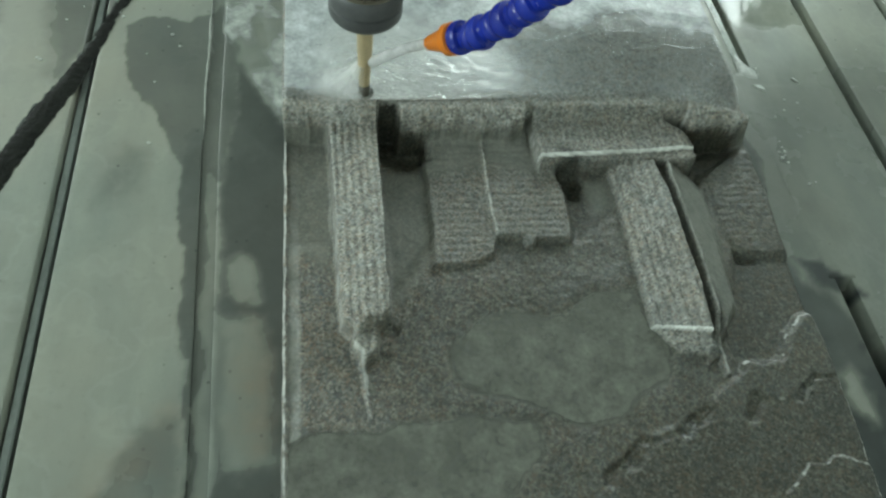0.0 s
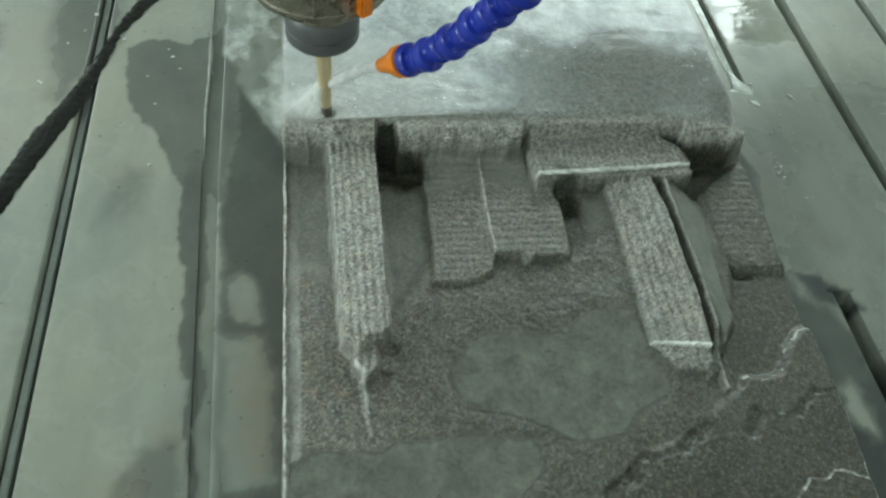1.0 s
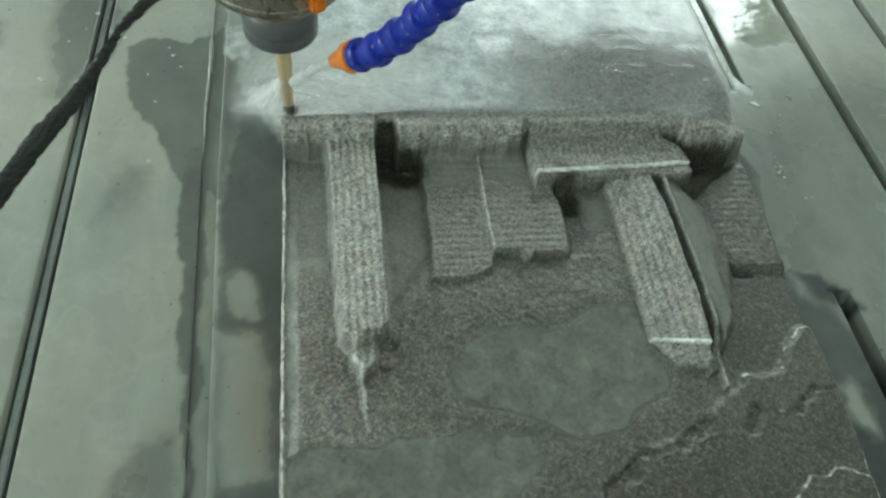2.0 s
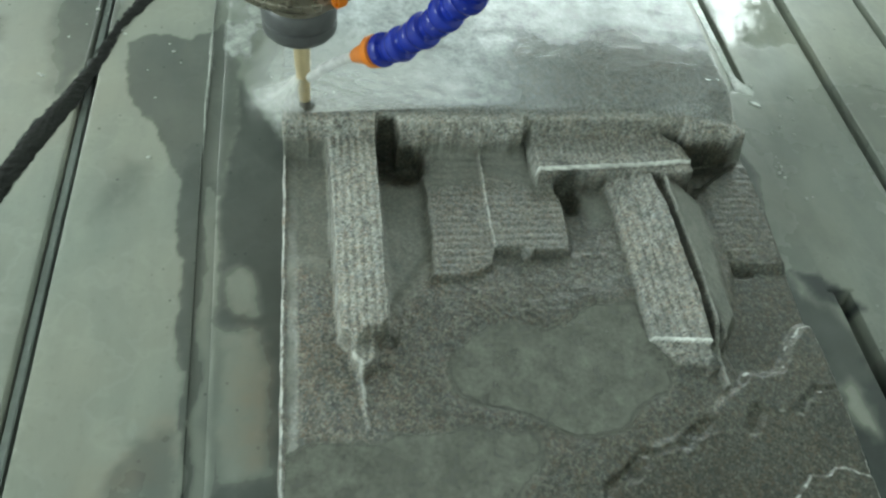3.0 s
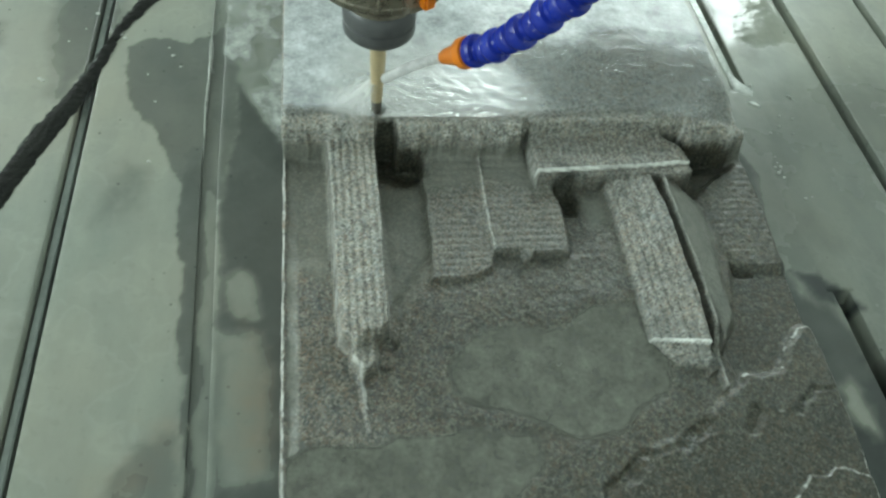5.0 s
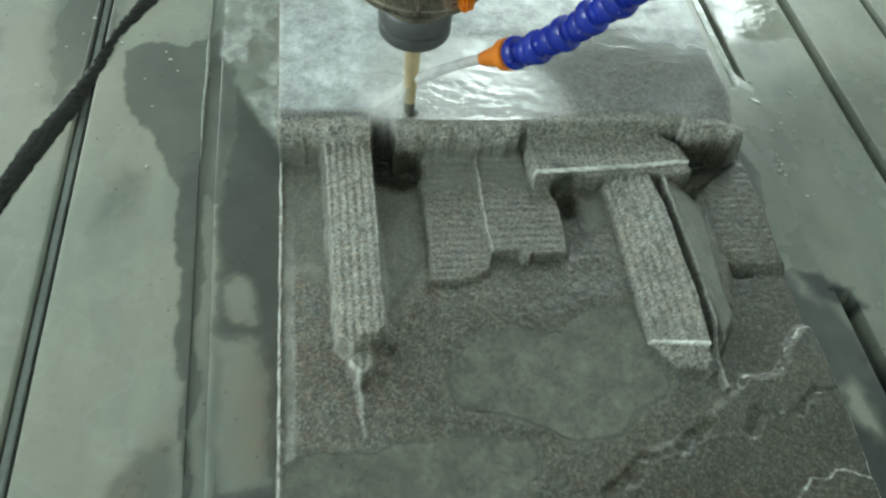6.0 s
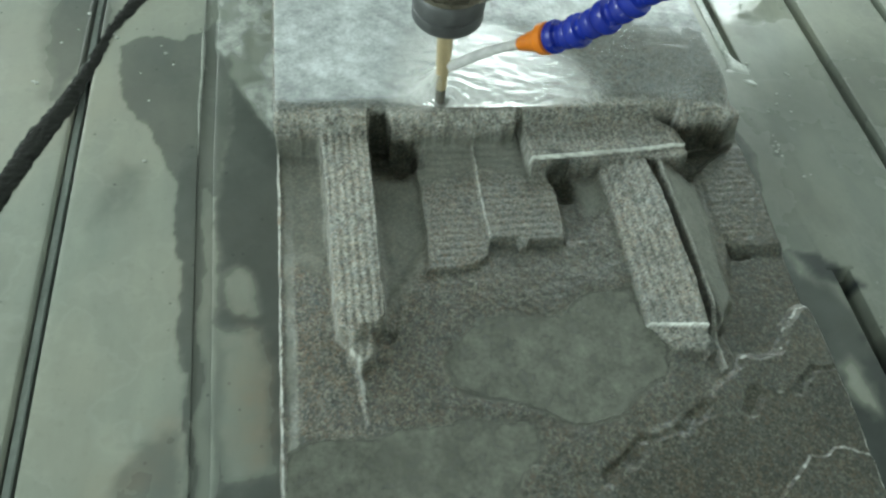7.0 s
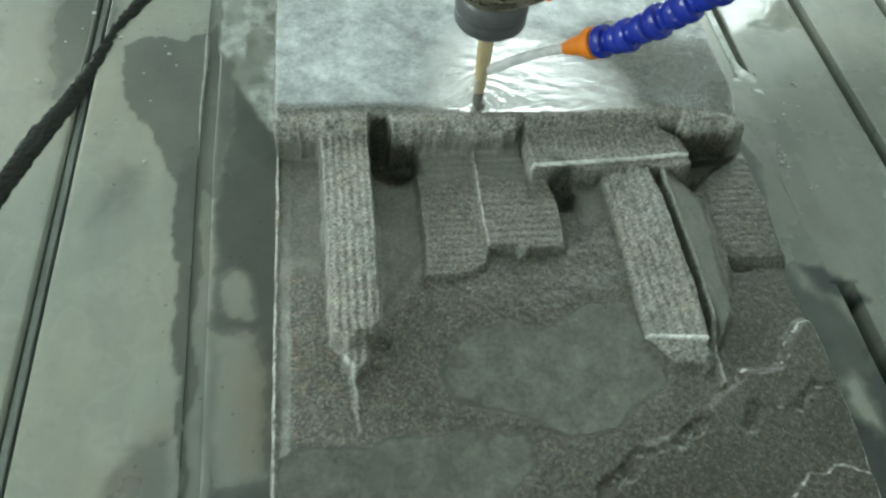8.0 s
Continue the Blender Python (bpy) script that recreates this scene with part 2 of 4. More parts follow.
def part(name, bm, material, parent, label="", smooth=True, sharp=35):
    me = bpy.data.meshes.new(name)
    bmesh.ops.recalc_face_normals(bm, faces=bm.faces)
    bm.to_mesh(me)
    bm.free()
    me.materials.append(material)
    if smooth:
        me.shade_smooth()
        me.set_sharp_from_angle(angle=radians(sharp))
    ob = new(name, me)
    ob.parent = parent
    return tagged(ob, label)


def box(x0, x1, y0, y1, z0, z1, bevel=0.0):
    bm = bmesh.new()
    bmesh.ops.create_cube(bm, size=1)
    for v in bm.verts:
        v.co = Vector((x0 + (v.co.x + 0.5) * (x1 - x0), y0 + (v.co.y + 0.5) * (y1 - y0), z0 + (v.co.z + 0.5) * (z1 - z0)))
    if bevel:
        bmesh.ops.bevel(bm, geom=list(bm.edges), offset=bevel, segments=2, affect="EDGES")
    return bm


def lathe(profile, n=48, axis=None, origin=(0, 0, 0)):
    """A turned solid: profile of (radius, height) round z, or round axis from origin."""
    bm = bmesh.new()
    turn = Vector(axis).normalized().to_track_quat("Z", "Y").to_matrix() if axis else Matrix.Identity(3)
    rings = []
    for r, h in profile:
        ring = [bm.verts.new(Vector(origin) + turn @ Vector((r * math.cos(2 * math.pi * k / n), r * math.sin(2 * math.pi * k / n), h))) for k in range(n)]
        rings.append(ring)
    for a, b in zip(rings, rings[1:]):
        for k in range(n):
            bm.faces.new((a[k], a[(k + 1) % n], b[(k + 1) % n], b[k]))
    bm.faces.new(rings[0][::-1])
    bm.faces.new(rings[-1])
    return bm


def tube(points, radii, n=14):
    """A tube along points, with a radius at each."""
    bm = bmesh.new()
    pts = [Vector(p) for p in points]
    rings = []
    for i, p in enumerate(pts):
        ahead = (pts[min(i + 1, len(pts) - 1)] - pts[max(i - 1, 0)]).normalized()
        m = ahead.to_track_quat("Z", "Y").to_matrix()
        rings.append([bm.verts.new(p + m @ Vector((radii[i] * math.cos(2 * math.pi * k / n), radii[i] * math.sin(2 * math.pi * k / n), 0))) for k in range(n)])
    for a, b in zip(rings, rings[1:]):
        for k in range(n):
            bm.faces.new((a[k], a[(k + 1) % n], b[(k + 1) % n], b[k]))
    bm.faces.new(rings[0][::-1])
    bm.faces.new(rings[-1])
    return bm


def smooth_step(a, b, v):
    t = np.clip((v - a) / (b - a), 0, 1)
    return t * t * (3 - 2 * t)


def outline_distance(xs, ys, poly):
    """Signed distance of a grid's points to a polygon, negative inside."""
    d = np.full(xs.shape, 1e9)
    inside = np.zeros(xs.shape, bool)
    for (ax, ay), (bx, by) in zip(poly, poly[1:] + poly[:1]):
        ex, ey = bx - ax, by - ay
        t = np.clip(((xs - ax) * ex + (ys - ay) * ey) / (ex * ex + ey * ey), 0, 1)
        d = np.minimum(d, np.hypot(xs - ax - t * ex, ys - ay - t * ey))
        if ay != by:
            inside ^= ((ay > ys) != (by > ys)) & (xs < ex * (ys - ay) / ey + ax)
    return np.where(inside, -d, d)


def grid_noise(xs, ys, scale, seed, octaves=4):
    """Smooth value noise on a grid, about -1 to 1."""
    total, amp = np.zeros(xs.shape), 1.0
    for o in range(octaves):
        rng = np.random.RandomState(seed * 17 + o)
        table = rng.rand(256, 256) * 2 - 1
        u, v = xs * scale + 40.3, ys * scale + 40.7
        i, j = np.floor(u).astype(int), np.floor(v).astype(int)
        a, b = u - i, v - j
        a, b = a * a * (3 - 2 * a), b * b * (3 - 2 * b)
        i, j, i1, j1 = i % 256, j % 256, (i + 1) % 256, (j + 1) % 256
        total += amp * ((table[i, j] * (1 - a) + table[i1, j] * a) * (1 - b) + (table[i, j1] * (1 - a) + table[i1, j1] * a) * b)
        amp, scale = amp * 0.5, scale * 2.1
    return total / 1.6


def float_attribute(ob, name, values):
    ob.data.attributes.new(name, "FLOAT", "POINT").data.foreach_set("value", np.ascontiguousarray(values, dtype=np.float32).ravel())


def grid_faces(nx, ny):
    k = np.arange(nx * ny).reshape(nx, ny)
    return np.stack([k[:-1, :-1], k[1:, :-1], k[1:, 1:], k[:-1, 1:]], -1).reshape(-1, 4)


# ---- the room, assumed and out of view ----
FLOOR_Z, CEILING_Z = -0.8, 2.7


def wall_with_openings(name, label, along, a0, a1, depth, spans):
    """A wall from a0 to a1 along x or y, at the given depth range, with window openings."""
    bm = bmesh.new()
    edges = [a0] + [e for span in spans for e in span] + [a1]
    pieces = [(a0, a1, FLOOR_Z, SILL), (a0, a1, HEAD, CEILING_Z)] if spans else [(a0, a1, FLOOR_Z, CEILING_Z)]
    if spans:
        pieces += [(edges[i], edges[i + 1], SILL, HEAD) for i in range(0, len(edges), 2)]
    for a, b, c, d in pieces:
        tmp = box(a, b, *depth, c, d) if along == "x" else box(*depth, a, b, c, d)
        me = bpy.data.meshes.new("tmp")
        tmp.to_mesh(me)
        tmp.free()
        bm.from_mesh(me)
        bpy.data.meshes.remove(me)
    tagged(part(name, bm, PAINT, None, smooth=False), label, "wall", kind="structure")


def window(name, along, a, b, depth):
    win = tagged(new(name), "tall workshop window out of view, with a painted frame", "window", kind="structure")
    t, mid = 0.05, a + (b - a) * 0.45
    for c, d, e, f in ((a, a + t, SILL, HEAD), (b - t, b, SILL, HEAD), (a + t, b - t, SILL, SILL + t), (a + t, b - t, HEAD - t, HEAD), (mid - 0.05, mid + 0.05, SILL + t, HEAD - t)):
        part("window_frame", box(c, d, *depth, e, f, 0.004) if along == "x" else box(*depth, c, d, e, f, 0.004), FRAME, win)


def build_room():
    x0, x1, y0, y1 = -WALL_X, WALL_X, -3.0, WALL_Y
    tagged(part("floor", box(x0 - 0.2, x1 + 0.2, y0 - 0.2, y1 + 0.4, FLOOR_Z - 0.1, FLOOR_Z), CONCRETE, None), "grey concrete workshop floor", "floor", kind="structure")
    tagged(part("ceiling", box(x0 - 0.2, x1 + 0.2, y0 - 0.2, y1 + 0.4, CEILING_Z, CEILING_Z + 0.1), CEIL, None), "plain dull grey workshop ceiling", "ceiling", kind="structure")
    wall_with_openings("wall_east", "plain pale painted workshop wall, assumed out of view", "y", y0, y1, (x1, x1 + 0.2), [])
    wall_with_openings("wall_south", "plain pale painted workshop wall, assumed out of view", "x", x0 - 0.2, x1 + 0.2, (y0 - 0.2, y0), [])
    wall_with_openings("wall_west", "pale painted workshop wall with an added window", "y", y0, y1, (x0 - 0.2, x0), [ADDED_SIDE_WINDOW[:2]])
    far = sorted(w[:2] for w in FAR_WINDOWS)
    wall_with_openings("wall_north", "pale painted workshop wall with two windows", "x", x0 - 0.2, x1 + 0.2, (y1, y1 + 0.2), far)
    for n, (a, b) in enumerate(far):
        window(f"window_{n + 1}", "x", a, b, (y1 + 0.02, y1 + 0.08))
    window("window_3", "y", *ADDED_SIDE_WINDOW[:2], (x0 - 0.08, x0 - 0.02))


# ---- the machine table ----
SLOTS = ((-0.1153, -0.1068), (-0.0405, -0.0320), (0.2935, 0.3035), (0.3625, 0.3715), (0.4330, 0.4405))
TABLE_X, TABLE_Y = (-0.55, 0.85), (-0.55, 0.75)


def wet_and_dim(xs, ys):
    """Where the table is wet and dark, with painted shade, 0 to 1, and where it is rusty."""
    wx = xs + 0.005 * grid_noise(xs, ys, 40, 3) + 0.0016 * grid_noise(xs, ys, 210, 4)
    wy = ys + 0.011 * grid_noise(xs, ys, 40, 5) + 0.0022 * grid_noise(xs, ys, 210, 6)
    wet = np.zeros(xs.shape)
    areas = (
        # a dark tongue of water beside the slot, and its tail along the slot
        ([(-0.096, 0.100), (-0.060, 0.118), (-0.030, 0.125), (-0.030, -0.02), (-0.052, -0.005), (-0.066, 0.025), (-0.086, 0.055)], 0.62, 0.0016),
        ([(-0.0535, 0.02), (-0.0385, 0.02), (-0.0385, -0.4), (-0.0410, -0.4), (-0.0425, -0.17), (-0.0445, -0.13), (-0.0475, -0.09), (-0.0505, -0.05), (-0.0525, -0.01)], 0.70, 0.0014),
        # the wet strip between the slot and the stone
        ([(-0.031, 0.078), (0.0, 0.016), (0.02, 0.010), (0.02, -0.4), (-0.031, -0.4)], 0.78, 0.004),
        # beside the black strip
        ([(-0.140, 0.165), (-0.095, 0.165), (-0.112, 0.085), (-0.125, 0.06), (-0.137, 0.10)], 0.6, 0.008),
        ([(-0.185, 0.130), (-0.168, 0.130), (-0.165, 0.105), (-0.185, 0.10)], 0.6, 0.006),
        # under a cluster of beads
        ([(0.2985, 0.0200), (0.3040, 0.0190), (0.3020, 0.0008), (0.2975, -0.0050), (0.2945, -0.0014)], 0.55, 0.0020),
        # along the stone's other side
        ([(0.20, 0.05), (0.262, 0.045), (0.284, 0.0), (0.268, -0.05), (0.275, -0.085), (0.291, -0.095), (0.295, -0.14), (0.285, -0.3), (0.20, -0.3)], 0.85, 0.006),
        # wetness and shade both painted in towards the right and near side
        ([(0.2625, 0.06), (0.60, 0.14), (0.60, -0.3), (0.26, -0.3)], 0.42, 0.03),
        ([(0.25, -0.120), (0.30, -0.125), (0.45, -0.10), (0.45, -0.3), (0.25, -0.3)], 0.97, 0.02),
        ([(0.272, -0.066), (0.288, -0.072), (0.310, -0.092), (0.300, -0.103), (0.280, -0.09)], 1.0, 0.005),
        ([(-0.0745, -0.176), (-0.0725, -0.167), (-0.0705, -0.161), (-0.064, -0.152), (-0.054, -0.1445), (-0.046, -0.143), (-0.044, -0.3), (-0.080, -0.3)], 0.45, 0.003),
        ([(-0.086, 0.010), (-0.070, 0.005), (-0.074, -0.022), (-0.095, -0.030)], 0.36, 0.008),
    )
    for poly, depth, soft in areas:
        along = 0.15 if soft == 0.0012 else 1.0
        wet = np.maximum(wet, depth * smooth_step(soft, -soft, outline_distance(xs + along * (wx - xs), ys + along * (wy - ys), poly)))
    # dried slurry left within the wet strip
    for poly, soft in (
        ([(-0.027, -0.066), (-0.021, -0.058), (-0.014, -0.062), (-0.011, -0.082), (-0.018, -0.088), (-0.026, -0.084)], 0.004),
        ([(-0.030, -0.100), (-0.012, -0.094), (-0.004, -0.13), (-0.004, -0.168), (-0.027, -0.172)], 0.005),
        ([(0.2689, -0.1410), (0.2790, -0.1345), (0.2840, -0.1510), (0.2805, -0.1600), (0.2719, -0.1560)], 0.005),
    ):
        wet *= 1 - 0.9 * smooth_step(soft, -soft, outline_distance(wx, wy, poly))
    wet = np.clip(wet + 0.35 * smooth_step(0.25, 0.75, grid_noise(xs, ys, 22, 9, 5)) * smooth_step(0.0, 0.5, grid_noise(xs, ys, 9, 15)), 0, 1)
    rust = smooth_step(0.02, -0.01, outline_distance(wx, wy, [(-0.02, -0.09), (0.0, -0.09), (0.0, -0.17), (-0.015, -0.17)]))
    rust = np.maximum(rust, 0.8 * smooth_step(0.02, -0.01, outline_distance(wx, wy, [(-0.075, -0.16), (-0.05, -0.14), (-0.05, -0.2), (-0.075, -0.2)])))
    film = smooth_step(0.004, -0.004, outline_distance(wx, wy, [(0.306, 0.30), (0.306, 0.13), (0.318, 0.125), (0.358, 0.130), (0.360, 0.30)]))
    film = np.maximum(film, smooth_step(0.006, -0.006, outline_distance(wx, wy, [(-0.038, 0.30), (-0.038, 0.075), (-0.02, 0.06), (0.0, 0.05), (0.0, 0.30)])))
    return wet, rust, film


def slot_drift(xs, ys):
    """The filled slot runs a little askew."""
    return np.interp(ys, (-0.55, -0.17, -0.05, 0.007, 0.1, 0.75), (0.004, 0.0015, -0.0022, -0.0042, -0.0052, -0.008)) * np.exp(-((xs + 0.036) / 0.018) ** 2)


def build_table():
    table = tagged(new("machine_table"), "wet grey-green slotted metal machine table coated with stone slurry", "machine table")
    part("bed", box(TABLE_X[0], TABLE_X[1], TABLE_Y[0], TABLE_Y[1], -0.10, -0.012, 0.002), SLOT, table, "dark wet slotted bed")
    part("pedestal", box(TABLE_X[0] + 0.1, TABLE_X[1] - 0.1, TABLE_Y[0] + 0.1, TABLE_Y[1] - 0.1, FLOOR_Z, -0.10), RAIL, table)
    edges = [TABLE_X[0]] + [e for s in SLOTS for e in s] + [TABLE_X[1]]
    for i in range(0, len(edges), 2):
        a, b = edges[i], edges[i + 1]
        lo, hi = max(a, -0.24), min(b, 0.56)
        core = np.linspace(lo + 0.0012, hi - 0.0012, max(8, int((hi - lo) / 0.0015)))
        xs = np.r_[a, a, a + 0.0002, a + 0.0005 if a == lo else [], core[1:-1] if a == lo else core[:-1], b - 0.0005, b - 0.0002, b, b]
        zs = np.zeros(len(xs))
        zs[[0, -1]], zs[[1, -2]], zs[[2, -3]] = -0.0125, -0.0005, -0.0001
        ys = np.r_[TABLE_Y[0], np.arange(-0.24, 0.26, 0.0016), TABLE_Y[1]]
        gx, gy = np.meshgrid(xs, ys, indexing="ij")
        gz = np.repeat(zs[:, None], len(ys), 1) + np.where(np.repeat(zs[:, None], len(ys), 1) > -0.005, 0.00025 * grid_noise(gx, gy, 30, 11), 0)
        gx = gx + slot_drift(gx, gy)
        plank = mesh_object("plank", np.stack([gx, gy, gz], -1).reshape(-1, 3), grid_faces(*gx.shape), TABLE, table)
        wet, rust, film = wet_and_dim(gx, gy)
        float_attribute(plank, "wet", wet)
        float_attribute(plank, "rust", rust)
        float_attribute(plank, "film", film)
    # a raised rail along the first slot, and slurry that has filled others
    m = SLOTS[0][0] + 0.0038
    part("slot_rail", box(m - 0.0022, m + 0.0014, TABLE_Y[0], TABLE_Y[1], -0.0125, -0.0040, 0.0005), RAIL, table, "dull aluminium rail in the slot")
    for (a, b), y0, y1, z in ((SLOTS[1], TABLE_Y[0], TABLE_Y[1], -0.0016), (SLOTS[2], -0.088, 0.080, -0.0006)):
        ys = np.r_[y0, np.arange(max(y0, -0.24), min(y1, 0.26), 0.003), y1]
        over = 0.0035 if z > -0.001 else -0.0001
        gx, gy = np.meshgrid(np.linspace(a - over, b + over, 10), ys, indexing="ij")
        gz = z + 0.0004 * grid_noise(gx, gy, 70, 13) + 0 * gx
        if over > 0:
            gz = 0.00012 + 0.00025 * np.sin(np.pi * (gx - gx.min()) / (gx.max() - gx.min())) ** 0.7
        gx = gx + slot_drift(gx, gy)
        gz[:, :2] -= 0.009
        gz[:, -2:] -= 0.009
        fill = mesh_object("slot_filling", np.stack([gx, gy, gz], -1).reshape(-1, 3), grid_faces(*gx.shape), TABLE, table, "grey slurry filling the slot")
        wet, rust, film = wet_and_dim(gx, gy)
        float_attribute(fill, "wet", 0.25 + wet * 0.45 if z < -0.001 else wet)
        float_attribute(fill, "rust", rust)
        float_attribute(fill, "film", film)
    line = [Vector((-0.0405 + 0.0003 * math.sin(90 * y) + float(slot_drift(np.array(-0.0405), np.array(y))), y, 0.0002)) for y in np.arange(0.015, 0.125, 0.0015)]
    part("slot_bead", tube(line, [max(0.0002, 0.0009 * min(1, (p.y - 0.014) / 0.04, (0.126 - p.y) / 0.015) + 0.0006 * noise.noise(Vector((p.y * 140, 3.5, 0)))) for p in line], 10), BEAD, table, "wet rounded bead along the slot")
    # steel strip added to give the slot's bright reflection
    part("slot_rail", box(SLOTS[2][0] + 0.0004, SLOTS[2][0] + 0.0020, TABLE_Y[0], -0.122, -0.0125, -0.0030, 0.0005), STEEL, table, "bright strip added for a glint in the slot")
    part("slot_water", box(SLOTS[2][0] + 0.0002, SLOTS[2][1] - 0.0042, 0.073, TABLE_Y[1] - 0.001, -0.0124, -0.0004, 0.0003), CHANNEL, table, "pale water standing in the slot")


# ---- the carved stone ----
STONE_TOP, STONE_FLOOR = 0.045, 0.0225
STONE_Y = (-0.235, 0.20)


def stone_right(ys):
    """The stone's slightly uneven far side."""
    side = np.interp(ys, (-0.235, -0.191, -0.163, -0.132, -0.116, -0.077, -0.039, -0.010, 0.004), (0.2465, 0.2492, 0.2519, 0.2528, 0.2522, 0.2540, 0.2568, 0.2570, 0.2510))
    return side + 0.0008 * grid_noise(ys, ys * 0, 70, 21)


PUDDLES = (
    [(0.0733, -0.1321), (0.0800, -0.1215), (0.0872, -0.1145), (0.1024, -0.1108), (0.1177, -0.1150), (0.1289, -0.1135), (0.1364, -0.1047), (0.1459, -0.1004), (0.1672, -0.1012), (0.1676, -0.1198), (0.1751, -0.1319), (0.1721, -0.1459), (0.1532, -0.1555), (0.1431, -0.1639), (0.1300, -0.1655), (0.1182, -0.1622), (0.1094, -0.1566), (0.0954, -0.1511), (0.0835, -0.1485), (0.0746, -0.1415)],
    [(0.0022, -0.1646), (0.0144, -0.1629), (0.0324, -0.1620), (0.0509, -0.1604), (0.0652, -0.1587), (0.0818, -0.1598), (0.1033, -0.1625), (0.1050, -0.1663), (0.1057, -0.1748), (0.0997, -0.1813), (0.0910, -0.1895), (0.0880, -0.2150), (0.0040, -0.2150)],
)


def relief(xs, ys):
    """Height of the carved stone, how dry and how silty it is, its painted shade and glints."""
    warp_x = xs + 0.0008 * grid_noise(xs, ys, 170, 31)
    warp_y = ys + 0.0012 * grid_noise(xs, ys, 170, 33)
    fine = grid_noise(xs, ys, 420, 35, 3)
    pale_glint, recess_shade = np.zeros(xs.shape), np.zeros(xs.shape)
    h = STONE_FLOOR + 0.0005 * grid_noise(xs, ys, 60, 37) + 0.0003 * fine
    dry = np.full(xs.shape, 0.12) + 0.1 * np.clip(grid_noise(xs, ys, 40, 39), 0, 1)

    def figure(poly, z, edge=0.0009, dust=0.8, rows=None, depth=0.0, wander=1.0):
        """Raise a figure to height z; rows: the way and pitch of the cutter's tracks."""
        nonlocal h, dry
        d = outline_distance(xs + wander * (warp_x - xs), ys + wander * (warp_y - ys), poly)
        inside = smooth_step(edge, -edge, d)
        top = z + 0.00018 * fine
        if rows:
            u = (xs if rows[0] == "x" else ys) + 0.0004 * grid_noise(xs, ys, 90, 41)
            top = top + depth * np.abs(np.sin(np.pi * u / rows[1])) * (0.7 + 0.6 * grid_noise(xs, ys, 150, 57)) + 0.00022 * grid_noise(xs, ys, 600, 59, 2)
        h = h * (1 - inside) + top * inside
        # groove shade of the tracks, put into the colour as well
        if depth > 0.0003:
            dust = dust * (0.55 + 0.45 * np.sqrt(np.abs(np.sin(np.pi * u / rows[1]))))
        dry = dry * (1 - inside) + dust * inside

    # the channel between the long bar and the panel, and the hollows beside the figures
    figure([(0.046, 0.01), (0.071, 0.01), (0.0705, -0.070), (0.047, -0.10)], 0.0185, 0.004, 0.02)
    figure([(0.004, 0.01), (0.0225, 0.01), (0.0240, -0.07), (0.004, -0.07)], 0.0205, 0.003, 0.05)
    figure([(0.140, -0.025), (0.166, -0.03), (0.166, -0.055), (0.142, -0.070)], 0.0200, 0.004, 0.05)
    figure([(0.214, 0.01), (0.252, 0.01), (0.246, -0.026), (0.224, -0.030), (0.214, -0.040)], 0.0180, 0.004, 0.03)
    # the rim along the stone's long side
    figure([(-0.01, 0.01), (0.0018, 0.01), (0.0022, -0.25), (-0.01, -0.25)], 0.0246, 0.0010, 0.35)
    # the bordering panel and what stands below it
    figure([(0.2480, -0.014), (0.27, -0.016), (0.27, -0.0825), (0.2460, -0.0822), (0.2300, -0.0815), (0.2241, -0.0756), (0.2214, -0.0629), (0.2262, -0.028)], 0.0236, 0.0020, 0.12, ("y", 0.0042), 0.00018)
    figure([(0.224, -0.0815), (0.246, -0.084), (0.27, -0.086), (0.27, -0.125), (0.235, -0.140), (0.205, -0.146), (0.203, -0.127), (0.213, -0.112)], 0.0203, 0.002, 0.08)
    # the panel with its ridge
    figure([(0.0709, 0.01), (0.1025, 0.01), (0.1015, -0.072), (0.0990, -0.0790), (0.0957, -0.0817), (0.0843, -0.0845), (0.0692, -0.0850), (0.0706, -0.0602), (0.0710, -0.0352)], 0.0252, 0.0010, 0.34, ("y", 0.0041), 0.00035)
    figure([(0.1005, 0.01), (0.138, 0.01), (0.1390, -0.0274), (0.1412, -0.0371), (0.1406, -0.0556), (0.1398, -0.0697), (0.1384, -0.0721), (0.1210, -0.0719), (0.1192, -0.0755), (0.1165, -0.0745), (0.1156, -0.0708), (0.1005, -0.0697)], 0.0262, 0.0010, 0.38, ("y", 0.0041), 0.00035)
    figure([(0.1008, 0.01), (0.1020, 0.01), (0.1021, -0.069), (0.1008, -0.069)], 0.0270, 0.0005, 0.75)
    # the long bar, its stepped point and the thin ridge that runs on from it
    figure([(0.0310, -0.126), (0.0340, -0.126), (0.0362, -0.157), (0.0347, -0.157)], 0.0238, 0.0008, 0.6)
    figure([(0.0268, -0.112), (0.0415, -0.112), (0.0405, -0.131), (0.0350, -0.134), (0.0310, -0.130)], 0.0295, 0.0012, 0.75, ("x", 0.0037), 0.0007)
    figure([(0.0215, 0.01), (0.0476, 0.01), (0.0470, -0.06), (0.0466, -0.114), (0.0420, -0.1175), (0.0370, -0.116), (0.0330, -0.122), (0.0285, -0.1195), (0.0250, -0.117), (0.0240, -0.06)], 0.0354, 0.0010, 0.95, ("x", 0.00372), 0.0011)
    # the leg, whose top slopes up to a groove, with a thin ridge and a smooth bank beyond it
    figure([(0.1985, -0.028), (0.2060, -0.028), (0.2196, -0.040), (0.2167, -0.0736), (0.2129, -0.1119), (0.2012, -0.1282), (0.1985, -0.128)], 0.0320 - 0.0075 * np.clip((xs - 0.2000) / 0.0165, 0, 1), 0.0026, 0.12)
